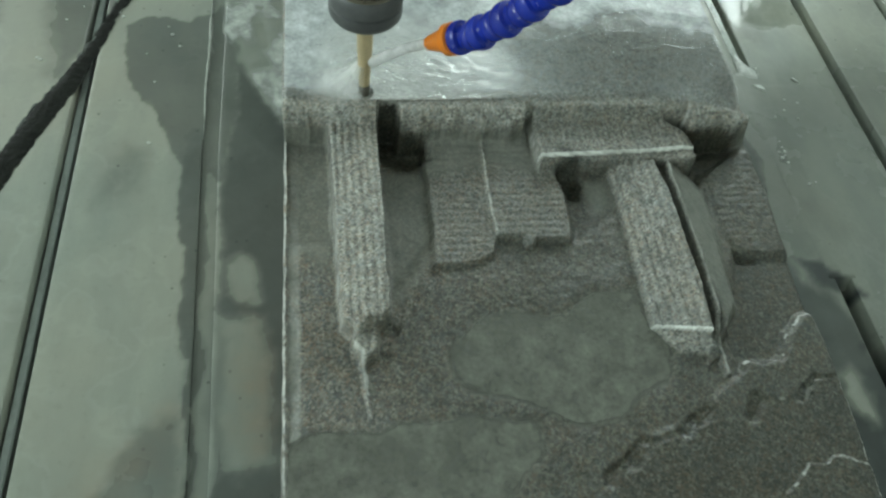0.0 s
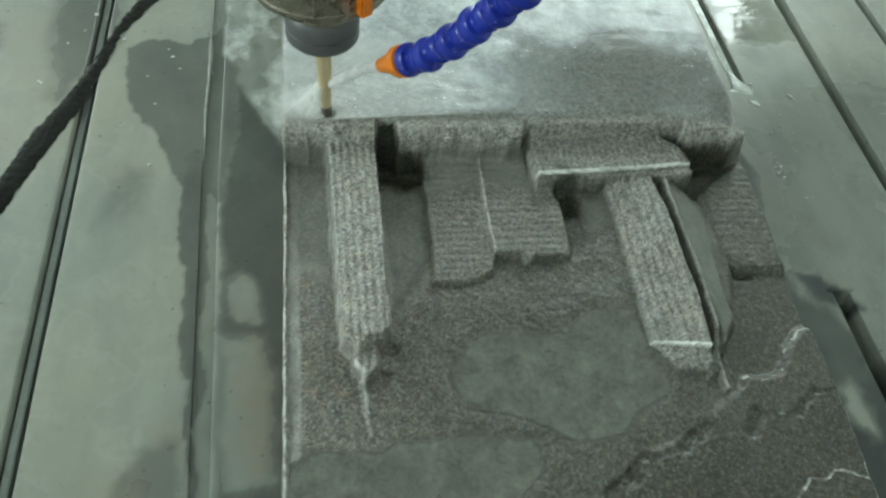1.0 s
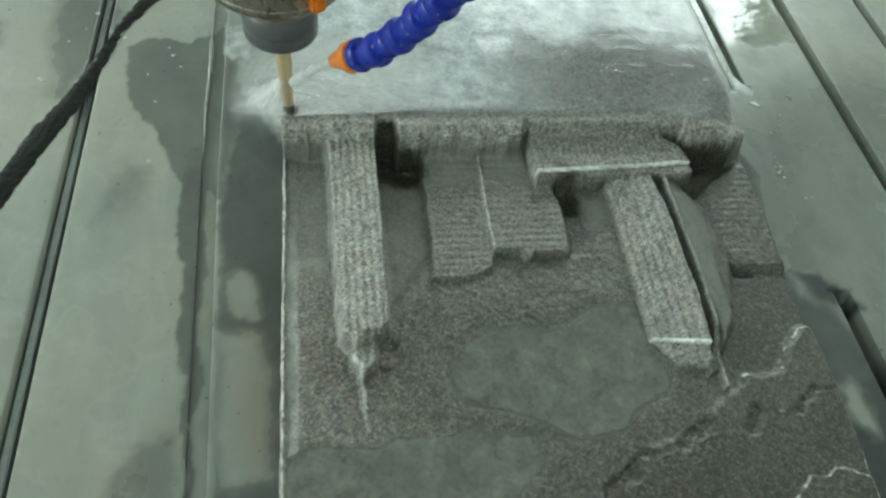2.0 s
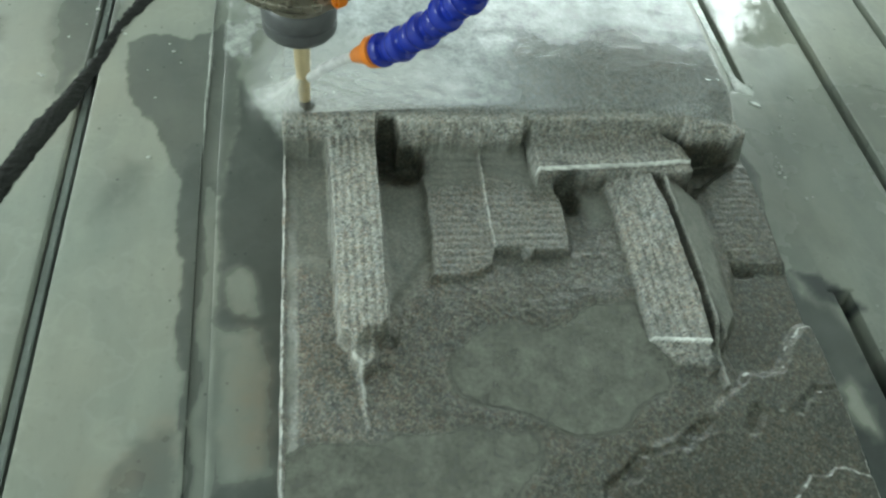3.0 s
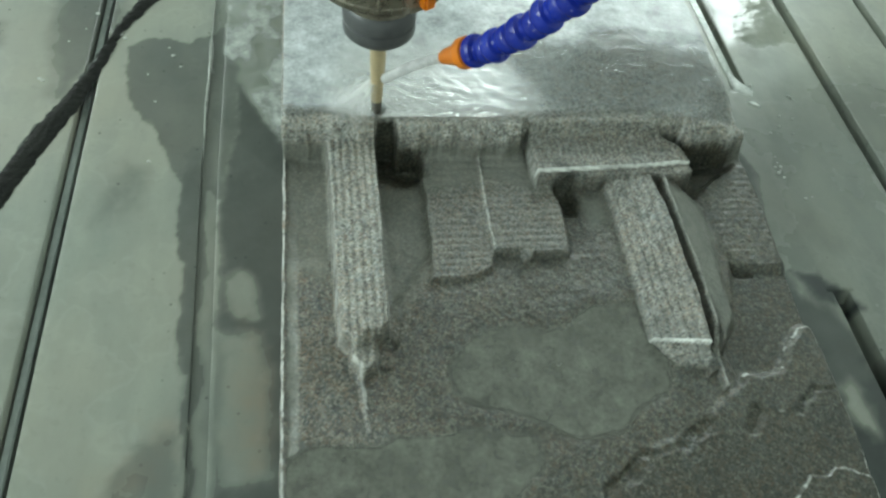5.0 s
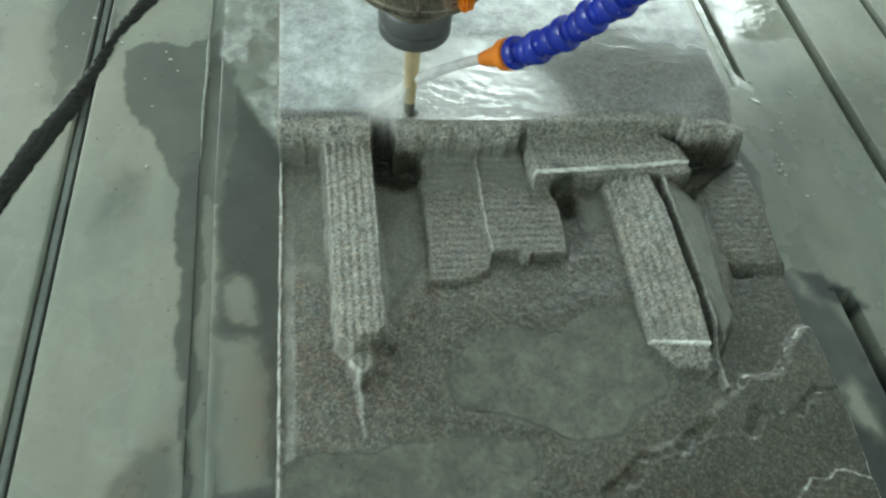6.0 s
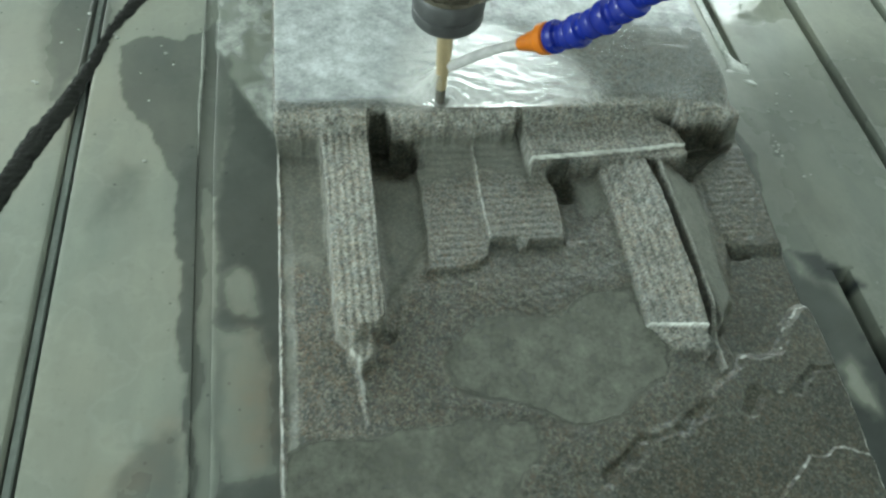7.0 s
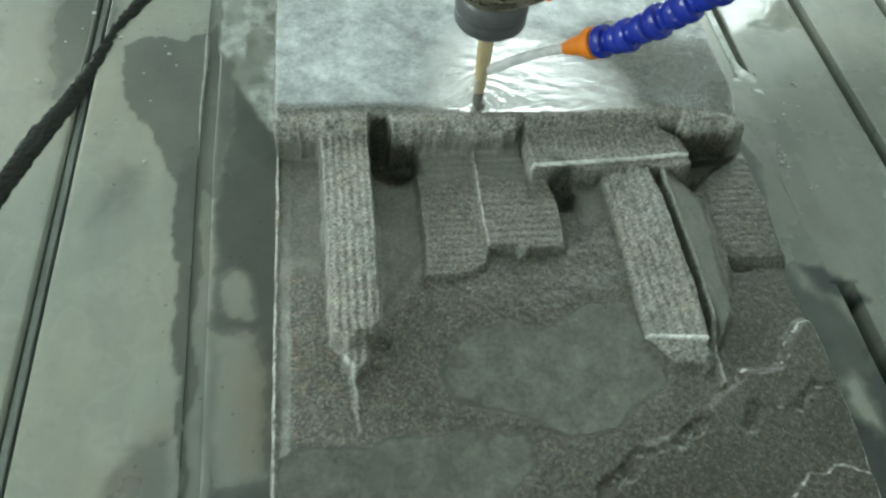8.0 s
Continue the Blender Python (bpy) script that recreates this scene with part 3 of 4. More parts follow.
    figure([(0.1905, -0.028), (0.1990, -0.028), (0.1985, -0.120), (0.1955, -0.140), (0.1905, -0.140)], 0.0262, 0.0010, 0.10)
    figure([(0.1680, -0.120), (0.1925, -0.127), (0.1942, -0.1345), (0.1890, -0.1362), (0.1790, -0.1352), (0.1740, -0.1290)], 0.0236 + 0.0066 * np.clip((xs - 0.169) / 0.024, 0, 1) - 0.45 * np.clip(-0.1225 - 0.27 * (xs - 0.168) - ys, 0, 0.02), 0.0012, 0.75)
    figure([(0.1685, -0.028), (0.1918, -0.028), (0.1941, -0.0515), (0.1938, -0.0766), (0.1939, -0.1030), (0.1925, -0.1293), (0.1676, -0.1222), (0.1682, -0.085)], 0.0252 + 0.0088 * np.clip((xs - 0.169) / 0.024, 0, 1), 0.0007, 0.72, ("x", 0.0040), 0.0011, 0.25)
    figure([(0.1983, -0.026), (0.2008, -0.026), (0.2003, -0.0574), (0.2015, -0.0856), (0.1996, -0.1145), (0.1985, -0.1264), (0.1985, -0.148), (0.1960, -0.148), (0.1958, -0.1264), (0.1972, -0.1145), (0.1990, -0.0856), (0.1980, -0.0574)], 0.0326 - 0.0065 * smooth_step(-0.118, -0.132, ys), 0.0006, 0.45)
    # the cross plank
    figure([(0.1285, 0.0), (0.183, 0.0), (0.2165, -0.0100), (0.2175, -0.0265), (0.2120, -0.0290), (0.1290, -0.0285)], 0.0330, 0.0014, 0.55)
    figure([(0.1280, 0.01), (0.1870, 0.0148), (0.2000, 0.0017), (0.2145, -0.0098), (0.2172, -0.0207), (0.1863, -0.0235), (0.1293, -0.0265)], 0.0352 - 0.0012 * smooth_step(0.209, 0.217, xs), 0.0008, 0.7, ("x", 0.0034), 0.0004, 0.25)
    # hills towards the stone's corner, one before the other
    hill = [(0.27, -0.1167), (0.2501, -0.1167), (0.2455, -0.1181), (0.2402, -0.1234), (0.2352, -0.1269), (0.2325, -0.1330), (0.2283, -0.1384), (0.2227, -0.1416), (0.2097, -0.1405), (0.203, -0.147), (0.194, -0.153), (0.186, -0.158), (0.178, -0.164), (0.165, -0.170), (0.150, -0.174), (0.140, -0.182), (0.13, -0.25), (0.27, -0.25)]
    figure(hill, 0.0238, 0.0026, 0.08)
    near = [(0.27, -0.1530), (0.2505, -0.1524), (0.2393, -0.1517), (0.2327, -0.1569), (0.2276, -0.1620), (0.2179, -0.1587), (0.2090, -0.1600), (0.2001, -0.1689), (0.1895, -0.1648), (0.1853, -0.1632), (0.1836, -0.1640), (0.1670, -0.1743), (0.1524, -0.1762), (0.1428, -0.1834), (0.1325, -0.1896), (0.120, -0.25), (0.27, -0.25)]
    figure(near, 0.0233, 0.0030, 0.05)
    corner = [(0.27, -0.1925), (0.2480, -0.1918), (0.2392, -0.1874), (0.2337, -0.1865), (0.2271, -0.1902), (0.2221, -0.1894), (0.2194, -0.1896), (0.2107, -0.1973), (0.200, -0.205), (0.190, -0.25), (0.27, -0.25)]
    figure(corner, 0.0240, 0.0010, 0.06)
    # deep pits, the cutter's deepest plunges, with their shade put into the colour
    def pit(poly, z, edge, shading=1.0):
        nonlocal h, dry, recess_shade
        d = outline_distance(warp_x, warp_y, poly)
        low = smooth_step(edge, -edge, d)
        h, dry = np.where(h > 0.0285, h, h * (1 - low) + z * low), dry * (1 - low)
        recess_shade = np.maximum(recess_shade, shading * smooth_step(edge * 1.5, -edge * 0.6, d))

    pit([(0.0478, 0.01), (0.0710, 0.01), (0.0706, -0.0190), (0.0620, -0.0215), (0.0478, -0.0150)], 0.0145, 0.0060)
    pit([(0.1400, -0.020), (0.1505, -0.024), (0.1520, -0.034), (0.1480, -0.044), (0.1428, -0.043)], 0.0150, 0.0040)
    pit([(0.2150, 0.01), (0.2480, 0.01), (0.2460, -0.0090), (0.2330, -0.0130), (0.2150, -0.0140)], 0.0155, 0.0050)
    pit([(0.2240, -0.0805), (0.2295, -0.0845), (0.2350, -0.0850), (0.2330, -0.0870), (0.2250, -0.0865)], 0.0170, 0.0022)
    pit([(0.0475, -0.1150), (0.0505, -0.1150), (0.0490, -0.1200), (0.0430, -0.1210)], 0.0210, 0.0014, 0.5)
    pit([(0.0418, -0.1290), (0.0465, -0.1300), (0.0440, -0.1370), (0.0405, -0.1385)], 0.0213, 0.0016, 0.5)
    # glints along wet arrises, painted as white lines
    breaks = grid_noise(xs, ys, 210, 99, 2)

    def arris(line, width, much, wander=1.0):
        nonlocal pale_glint
        for (ax, ay), (bx, by) in zip(line, line[1:]):
            t = np.clip(((xs - ax) * (bx - ax) + (ys - ay) * (by - ay)) / ((bx - ax) ** 2 + (by - ay) ** 2), 0, 1)
            d = np.hypot(xs + wander * (warp_x - xs) - ax - t * (bx - ax), ys + wander * (warp_y - ys) - ay - t * (by - ay))
            pale_glint = np.maximum(pale_glint, much * smooth_step(width, width * 0.3, d) * (smooth_step(-0.45, 0.05, breaks) if wander > 1 else 1))

    arris([(0.1293, -0.0262), (0.150, -0.0252), (0.1863, -0.0232), (0.2165, -0.0204)], 0.0008, 2.0, 0.2)
    arris([(0.1278, -0.003), (0.1290, -0.0265), (0.1290, -0.0310)], 0.0009, 0.55)
    arris([(0.1678, -0.1216), (0.1922, -0.1285)], 0.0008, 1.8, 0.2)
    arris([(0.0310, -0.1255), (0.0335, -0.1310), (0.0352, -0.146)], 0.0013, 0.6)
    arris([(0.0250, -0.1165), (0.0272, -0.121)], 0.0015, 0.45)
    arris([(0.1014, 0.0), (0.1014, -0.069)], 0.0007, 0.45)
    arris([(0.2525, -0.1215), (0.2501, -0.1170), (0.2455, -0.1184), (0.2402, -0.1237)], 0.0008, 0.6)
    arris([(0.2455, -0.1184), (0.2402, -0.1237), (0.2352, -0.1272), (0.2325, -0.1333), (0.2283, -0.1387), (0.2227, -0.1419)], 0.0008, 0.85, 1.8)
    arris([(0.2110, -0.1395), (0.2085, -0.1408)], 0.0011, 0.9)
    arris([(0.2480, -0.1920), (0.2392, -0.1877), (0.2337, -0.1868), (0.2290, -0.1895)], 0.0008, 0.6, 1.8)
    arris([(0.2221, -0.1897), (0.2194, -0.1899), (0.2150, -0.1940), (0.2107, -0.1975)], 0.0009, 0.5, 1.8)
    arris([(0.0215, -0.003), (0.0238, -0.06), (0.0250, -0.115)], 0.0007, 0.3)
    arris([(0.0476, -0.003), (0.0470, -0.06), (0.0466, -0.112)], 0.0006, 0.3)
    arris([(0.0004, 0.10), (0.0006, 0.003), (0.0008, -0.24)], 0.0007, 0.7)
    # a pale strip inside the rim
    arris([(0.0050, -0.010), (0.0052, -0.05), (0.0054, -0.1640)], 0.0030, 0.34)
    # broken glint painted along the stone's far side
    pale_glint = np.maximum(pale_glint, 0.9 * smooth_step(0.0014, 0.0005, stone_right(ys) - xs) * smooth_step(-0.112, -0.117, ys) * smooth_step(-0.25, 0.35, grid_noise(xs * 0, ys, 190, 97)))
    arris([(0.1853, -0.1635), (0.1895, -0.1652), (0.2001, -0.1692)], 0.0014, 0.16, 1.8)
    arris([(0.2179, -0.1592), (0.2276, -0.1624)], 0.0014, 0.2, 1.8)
    arris([(0.1995, -0.031), (0.2000, -0.085), (0.1972, -0.147)], 0.0008, 0.35)
    arris([(0.0580, 0.001), (0.0588, -0.003)], 0.0010, 0.3)
    arris([(0.2165, 0.002), (0.2170, -0.003)], 0.0012, 0.35)
    # shadow lines before the hills, painted dark and sunk a little
    def shadow_line(line, width, depth):
        nonlocal h, dry, recess_shade
        cx, cy = warp_x + 0.0012 * grid_noise(xs, ys, 85, 85), warp_y + 0.0010 * grid_noise(xs, ys, 85, 87)
        for (ax, ay), (bx, by) in zip(line, line[1:]):
            t = np.clip(((cx - ax) * (bx - ax) + (cy - ay) * (by - ay)) / ((bx - ax) ** 2 + (by - ay) ** 2), 0, 1)
            v = smooth_step(width, width * 0.2, np.hypot(cx - ax - t * (bx - ax), cy - ay - t * (by - ay)))
            h, dry, recess_shade = h - depth * v * 0.8, dry * (1 - v), np.maximum(recess_shade, v)

    shadow_line([(0.1315, -0.1890), (0.1428, -0.1822), (0.1510, -0.1752)], 0.0050, 0.0020)
    shadow_line([(0.1680, -0.1728), (0.1760, -0.1672), (0.1840, -0.1628)], 0.0046, 0.0018)
    shadow_line([(0.1510, -0.1752), (0.1680, -0.1728)], 0.0022, 0.0008)
    shadow_line([(0.2010, -0.1670), (0.2090, -0.1587)], 0.0046, 0.0016)
    shadow_line([(0.2285, -0.1603), (0.2330, -0.1557), (0.2393, -0.1503)], 0.0036, 0.0008)
    shadow_line([(0.2393, -0.1503), (0.2505, -0.1510)], 0.0022, 0.0006)
    silt = 0.75 * smooth_step(0.0014, 0.0026, xs) * smooth_step(0.0078, 0.0055, xs + 0.0012 * grid_noise(xs, ys, 120, 81)) * smooth_step(-0.6, 0.1, grid_noise(xs, ys, 45, 83))
    for poly in (
        [(0.006, -0.008), (0.021, -0.008), (0.0235, -0.05), (0.022, -0.085), (0.006, -0.075)],
        [(0.048, -0.026), (0.0695, -0.026), (0.0685, -0.075), (0.056, -0.098), (0.048, -0.105)],
        [(0.153, -0.032), (0.166, -0.033), (0.166, -0.050), (0.156, -0.055)],
        [(0.2010, -0.035), (0.2185, -0.042), (0.2160, -0.0736), (0.2120, -0.110), (0.2015, -0.125)],
        [(0.0715, -0.006), (0.1010, -0.006), (0.1010, -0.026), (0.0715, -0.031)],
        [(0.1025, -0.006), (0.1265, -0.006), (0.1285, -0.030), (0.1025, -0.024)],
    ):
        d = outline_distance(warp_x, warp_y, poly)
        silt = np.maximum(silt, 0.8 * smooth_step(0.005, -0.003, d + 0.003 * grid_noise(xs, ys, 60, 89)) * (dry < 0.5) * (1 - recess_shade))
        dry = np.where(silt > 0.4, dry * 0.4, dry)
    for poly in PUDDLES:
        d = outline_distance(xs + 0.003 * grid_noise(xs, ys, 70, 43), ys + 0.003 * grid_noise(xs, ys, 70, 45), poly)
        bowl = smooth_step(0.006, -0.004, d)
        h = np.where(dry < 0.5, h * (1 - bowl) + (STONE_FLOOR - 0.0008 + 0.00015 * fine) * bowl, h)
        silt = np.maximum(silt, 0.9 * smooth_step(0.004, -0.004, d))
    # a fillet at the foot of the uncut face, over the panels
    over = smooth_step(0.0700, 0.0720, xs) * smooth_step(0.1280, 0.1260, xs)
    h = h + 0.0030 * over * smooth_step(-0.026, -0.002, ys) ** 2
    # the uncut part, ahead of the cutter
    front = 0.0006 * grid_noise(xs, ys * 0, 160, 47) - 0.0012
    front = front - 0.0025 * smooth_step(0.0570, 0.0585, xs) * smooth_step(0.1245, 0.1235, xs)
    front = front + 0.0022 * smooth_step(0.0030, 0.0010, np.abs(xs - 0.1262))
    front = front + 0.0012 * smooth_step(0.188, 0.205, xs) * smooth_step(0.217, 0.2155, xs)
    front = front + 0.0028 * smooth_step(0.0462, 0.0472, xs) * smooth_step(0.0580, 0.0570, xs)
    front = front - 0.0012 * smooth_step(0.2165, 0.2185, xs)
    # the broken lip that stands out below the edge
    lip = np.clip(smooth_step(0.0470, 0.0462, xs) + smooth_step(0.0572, 0.0585, xs) * smooth_step(0.1250, 0.1240, xs) + smooth_step(0.2165, 0.2180, xs) * smooth_step(0.2560, 0.2500, xs), 0, 1)
    ahead = front - warp_y + 0.0010 * grid_noise(xs, ys, 110, 93)
    slope = 0.0436 - 0.85 * np.clip(ahead, 0, 0.01) + 0.0006 * grid_noise(xs, ys, 260, 95)
    lip = lip * smooth_step(0.0062, 0.0024, ahead - 0.0010 * smooth_step(0.055, 0.060, xs))
    pale_glint = pale_glint * (1 - lip)
    # the pale dry tone on the lip stands in for light from the front
    h, dry, silt = h * (1 - lip) + np.maximum(h, slope) * lip, dry * (1 - lip) + 0.95 * lip, silt * (1 - lip)
    cut = smooth_step(-0.0030, 0.0020, ys - front + 0.0006 * grid_noise(xs, ys, 200, 55))
    top = STONE_TOP - 0.0006 + 0.00035 * grid_noise(xs, ys, 60, 49) + 0.00015 * fine
    top = top - 0.0060 * smooth_step(0.026, 0.0, stone_right(ys) - xs) ** 1.5 * smooth_step(0.03, -0.002, ys)
    h = h * (1 - cut) + top * cut
    # the edge and face of the uncut part are lifted in tone likewise
    dry = dry * (1 - cut) + (0.5 + 0.4 * smooth_step(0.020, 0.006, ys + 0.004 * grid_noise(xs, ys, 60, 91))) * cut + 0.4 * smooth_step(0.006, 0.002, np.abs(ys - front)) * (h > 0.024) * (dry < 0.5) * (1 - smooth_step(0.187, 0.192, xs) * smooth_step(0.217, 0.215, xs))
    silt = silt * (1 - cut)
    # painted shade stays on the low parts only
    recess_shade = recess_shade * (h < np.where((xs > 0.0480) & (xs < 0.0585), 0.0410, np.where(xs > 0.214, 0.034, np.where(xs < 0.073, 0.0312, 0.0242))))
    # shade below the uncut face, painted with silt tone and darkening
    under = smooth_step(0.0345, 0.0305, h) * smooth_step(-0.016, -0.008, ys) * (1 - recess_shade)
    silt, dry, recess_shade = np.maximum(silt, 0.8 * under), dry * (1 - under), np.maximum(recess_shade, 0.45 * under)
    dry, silt = np.clip(dry, 0, 1) * (1 - recess_shade), silt * (1 - recess_shade * (recess_shade > 0.6))
    # worn arrises at the stone's sides
    side = np.minimum(xs, stone_right(ys) - xs)
    h = h - 0.0016 * smooth_step(0.0016, 0.0, side) - 0.001 * smooth_step(0.003, 0.0, side) * np.abs(fine)
    return h, dry, silt, recess_shade, np.clip(pale_glint, 0, 1.2) * (0.62 + 0.38 * smooth_step(-0.5, 0.3, grid_noise(xs, ys, 130, 53)))


def build_stone():
    ys = np.r_[np.arange(STONE_Y[0], -0.2111, 0.002), np.arange(-0.21, 0.0145, 0.00052), np.arange(0.0155, STONE_Y[1] + 1e-6, 0.0015)]
    u = np.linspace(0, 1, 480)
    gu, gy = np.meshgrid(u, ys, indexing="ij")
    left = 0.0006 * grid_noise(ys, ys * 0, 90, 51)[None, :]
    gx = left + gu * (stone_right(ys)[None, :] - left)
    gz, dry, silt, recess_shade, pale_glint = relief(gx, gy)
    nx, ny = gx.shape
    verts = np.stack([gx, gy, gz], -1).reshape(-1, 3)
    faces = [tuple(f) for f in grid_faces(nx, ny)]
    k = np.arange(nx * ny).reshape(nx, ny)
    ring = np.r_[k[:, 0], k[-1, 1:], k[-2::-1, -1], k[0, -2:0:-1]]
    low = verts[ring].copy()
    low[:, 2] = 0.0
    base = len(verts)
    n = len(ring)
    faces += [(ring[(i + 1) % n], ring[i], base + i, base + (i + 1) % n) for i in range(n)]
    faces.append(tuple(base + i for i in range(n - 1, -1, -1)))
    stone = mesh_object("stone_slab", np.r_[verts, low], faces, GRANITE)
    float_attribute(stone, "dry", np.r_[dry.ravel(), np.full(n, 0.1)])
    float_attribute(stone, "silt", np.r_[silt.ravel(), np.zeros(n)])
    float_attribute(stone, "pale_glint", np.r_[pale_glint.ravel(), np.zeros(n)])
    # carving darkens to the right and the near side; recess shade is added
    darkening = smooth_step(0.0, 0.16, gx - 0.35 * (gy + 0.02) + 0.03 * grid_noise(gx, gy, 22, 65)) * (gy < 0)
    float_attribute(stone, "darkening", np.r_[np.maximum(darkening, 1.15 * recess_shade * (gy < 0.004)).ravel(), np.ones(n)])
    return tagged(stone, "grey speckled granite slab, half carved in stepped relief, wet", "stone slab")


def build_water():
    """The sheet of water on the uncut stone, and the silty puddles in the carving."""
    xs, ys = np.linspace(0.001, 0.2495, 260), np.linspace(-0.002, 0.198, 210)
    gx, gy = np.meshgrid(xs, ys, indexing="ij")
    gz = STONE_TOP + 0.0004 + 0.00004 * grid_noise(gx, gy * 1.6, 80, 61, 3) - 0.0055 * smooth_step(0.026, 0.0, 0.2505 - gx) ** 1.5 * smooth_step(0.03, -0.002, gy)
    stand = relief(gx, gy)[0].ravel() > np.minimum(STONE_TOP - 0.004, gz.ravel() - 0.0022)
    faces = [f for f in grid_faces(*gx.shape) if stand[f].all()]
    sheet = mesh_object("water_sheet", np.stack([gx, gy, gz], -1).reshape(-1, 3), faces, FILM)
    cloud = grid_noise(gx, gy, 35, 63)
    # whiter at the left and towards the far side
    whiteness = 0.24 + 0.76 * np.clip(smooth_step(0.17, 0.08, gx + 0.02 * cloud) * smooth_step(0.002, 0.012, gy) + smooth_step(0.045, 0.085, gy + 0.012 * cloud), 0, 1)
    shore = smooth_step(-0.002, 0.010, gy + 0.004 * cloud + 0.0025 * grid_noise(gx, gy, 150, 64))
    float_attribute(sheet, "cover", whiteness * np.clip(0.85 + 0.35 * cloud, 0.4, 1) * (0.06 + 0.94 * shore))
    float_attribute(sheet, "sheen", smooth_step(-0.001, 0.006, gy + 0.003 * cloud))
    tagged(sheet, "rippled sheet of whitish water over the uncut stone", "water", kind="stuff")
    xs, ys = np.linspace(-0.0395, -0.0008, 60), np.linspace(0.002, 0.23, 180)
    gx, gy = np.meshgrid(xs, ys, indexing="ij")
    cloud = grid_noise(gx * 1.3, gy, 70, 67, 5)
    patch = mesh_object("splashed_water", np.stack([gx, gy, 0.0012 + 0.0002 * grid_noise(gx, gy, 120, 69)], -1).reshape(-1, 3), grid_faces(*gx.shape), SPLASHED)
    inner = smooth_step(-0.006, 0.012, gy - 0.094 + 2.0 * (gx + 0.036) + 0.010 * cloud) * smooth_step(-0.0395, -0.036, gx)
    float_attribute(patch, "cover", np.clip(inner * (0.36 + 0.70 * cloud), 0, 1))
    tagged(patch, "thin milky water splashed on the table beside the stone", "water", kind="stuff")
    for poly in PUDDLES:
        px, py = [p[0] for p in poly], [p[1] for p in poly]
        gx, gy = np.meshgrid(np.arange(min(px) - 0.006, max(px) + 0.006, 0.0009), np.arange(min(py) - 0.006, max(py) + 0.006, 0.0009), indexing="ij")
        d = outline_distance(gx + 0.0030 * grid_noise(gx, gy, 70, 43), gy + 0.0030 * grid_noise(gx, gy, 70, 45), poly)
        cover = smooth_step(0.0032, -0.0012, d)
        keep = (cover > 0).ravel()
        faces = [f for f in grid_faces(*gx.shape) if keep[f].any()]
        puddle = mesh_object("puddle", np.stack([gx, gy, np.full(gx.shape, STONE_FLOOR - 0.0003)], -1).reshape(-1, 3), faces, SILTY)
        float_attribute(puddle, "cover", cover)
        tagged(puddle, "shallow puddle of grey silty water in the carving", "puddle", "puddles in the carving")


def build_gleams():
    """Pale patches where the water in a slot ends, its gleam put into the colour."""
    wedges = (
        [(0.2955, 0.0930), (0.2925, 0.0741), (0.2988, 0.0699), (0.3050, 0.0689), (0.3058, 0.0761), (0.3000, 0.0838)],
        [(0.2984, 0.0634), (0.3004, 0.0600), (0.3070, 0.0578), (0.3050, 0.0630)],
    )
    for poly in wedges:
        bm = bmesh.new()
        cx, cy = sum(p[0] for p in poly) / len(poly), sum(p[1] for p in poly) / len(poly)
        outer = []
        for (ax, ay), (bx, by) in zip(poly, poly[1:] + poly[:1]):
            for q in range(7):
                x, y = ax + (bx - ax) * q / 7, ay + (by - ay) * q / 7
                w = 0.0007 * noise.noise(Vector((x * 500, y * 500, 2.0)))
                outer.append((x + w, y - w))
        low = [bm.verts.new((x, y, 0.0003)) for x, y in outer]
        high = [bm.verts.new((cx + (x - cx) * 0.75, cy + (y - cy) * 0.75, 0.0010 + 0.0003 * noise.noise(Vector((x * 300, y * 300, 5.0))))) for x, y in outer]
        mid = bm.verts.new((cx, cy, 0.0011))
        for k in range(len(outer)):
            m = (k + 1) % len(outer)
            bm.faces.new((low[k], low[m], high[m], high[k]))
            bm.faces.new((high[k], high[m], mid))
        bm.faces.new(low[::-1])
        bmesh.ops.recalc_face_normals(bm, faces=bm.faces)
        tagged(part("gleam_patch", bm, GLEAM, None), "small patch of gleaming water beside a table slot, painted white", "foam", "foam on the table")


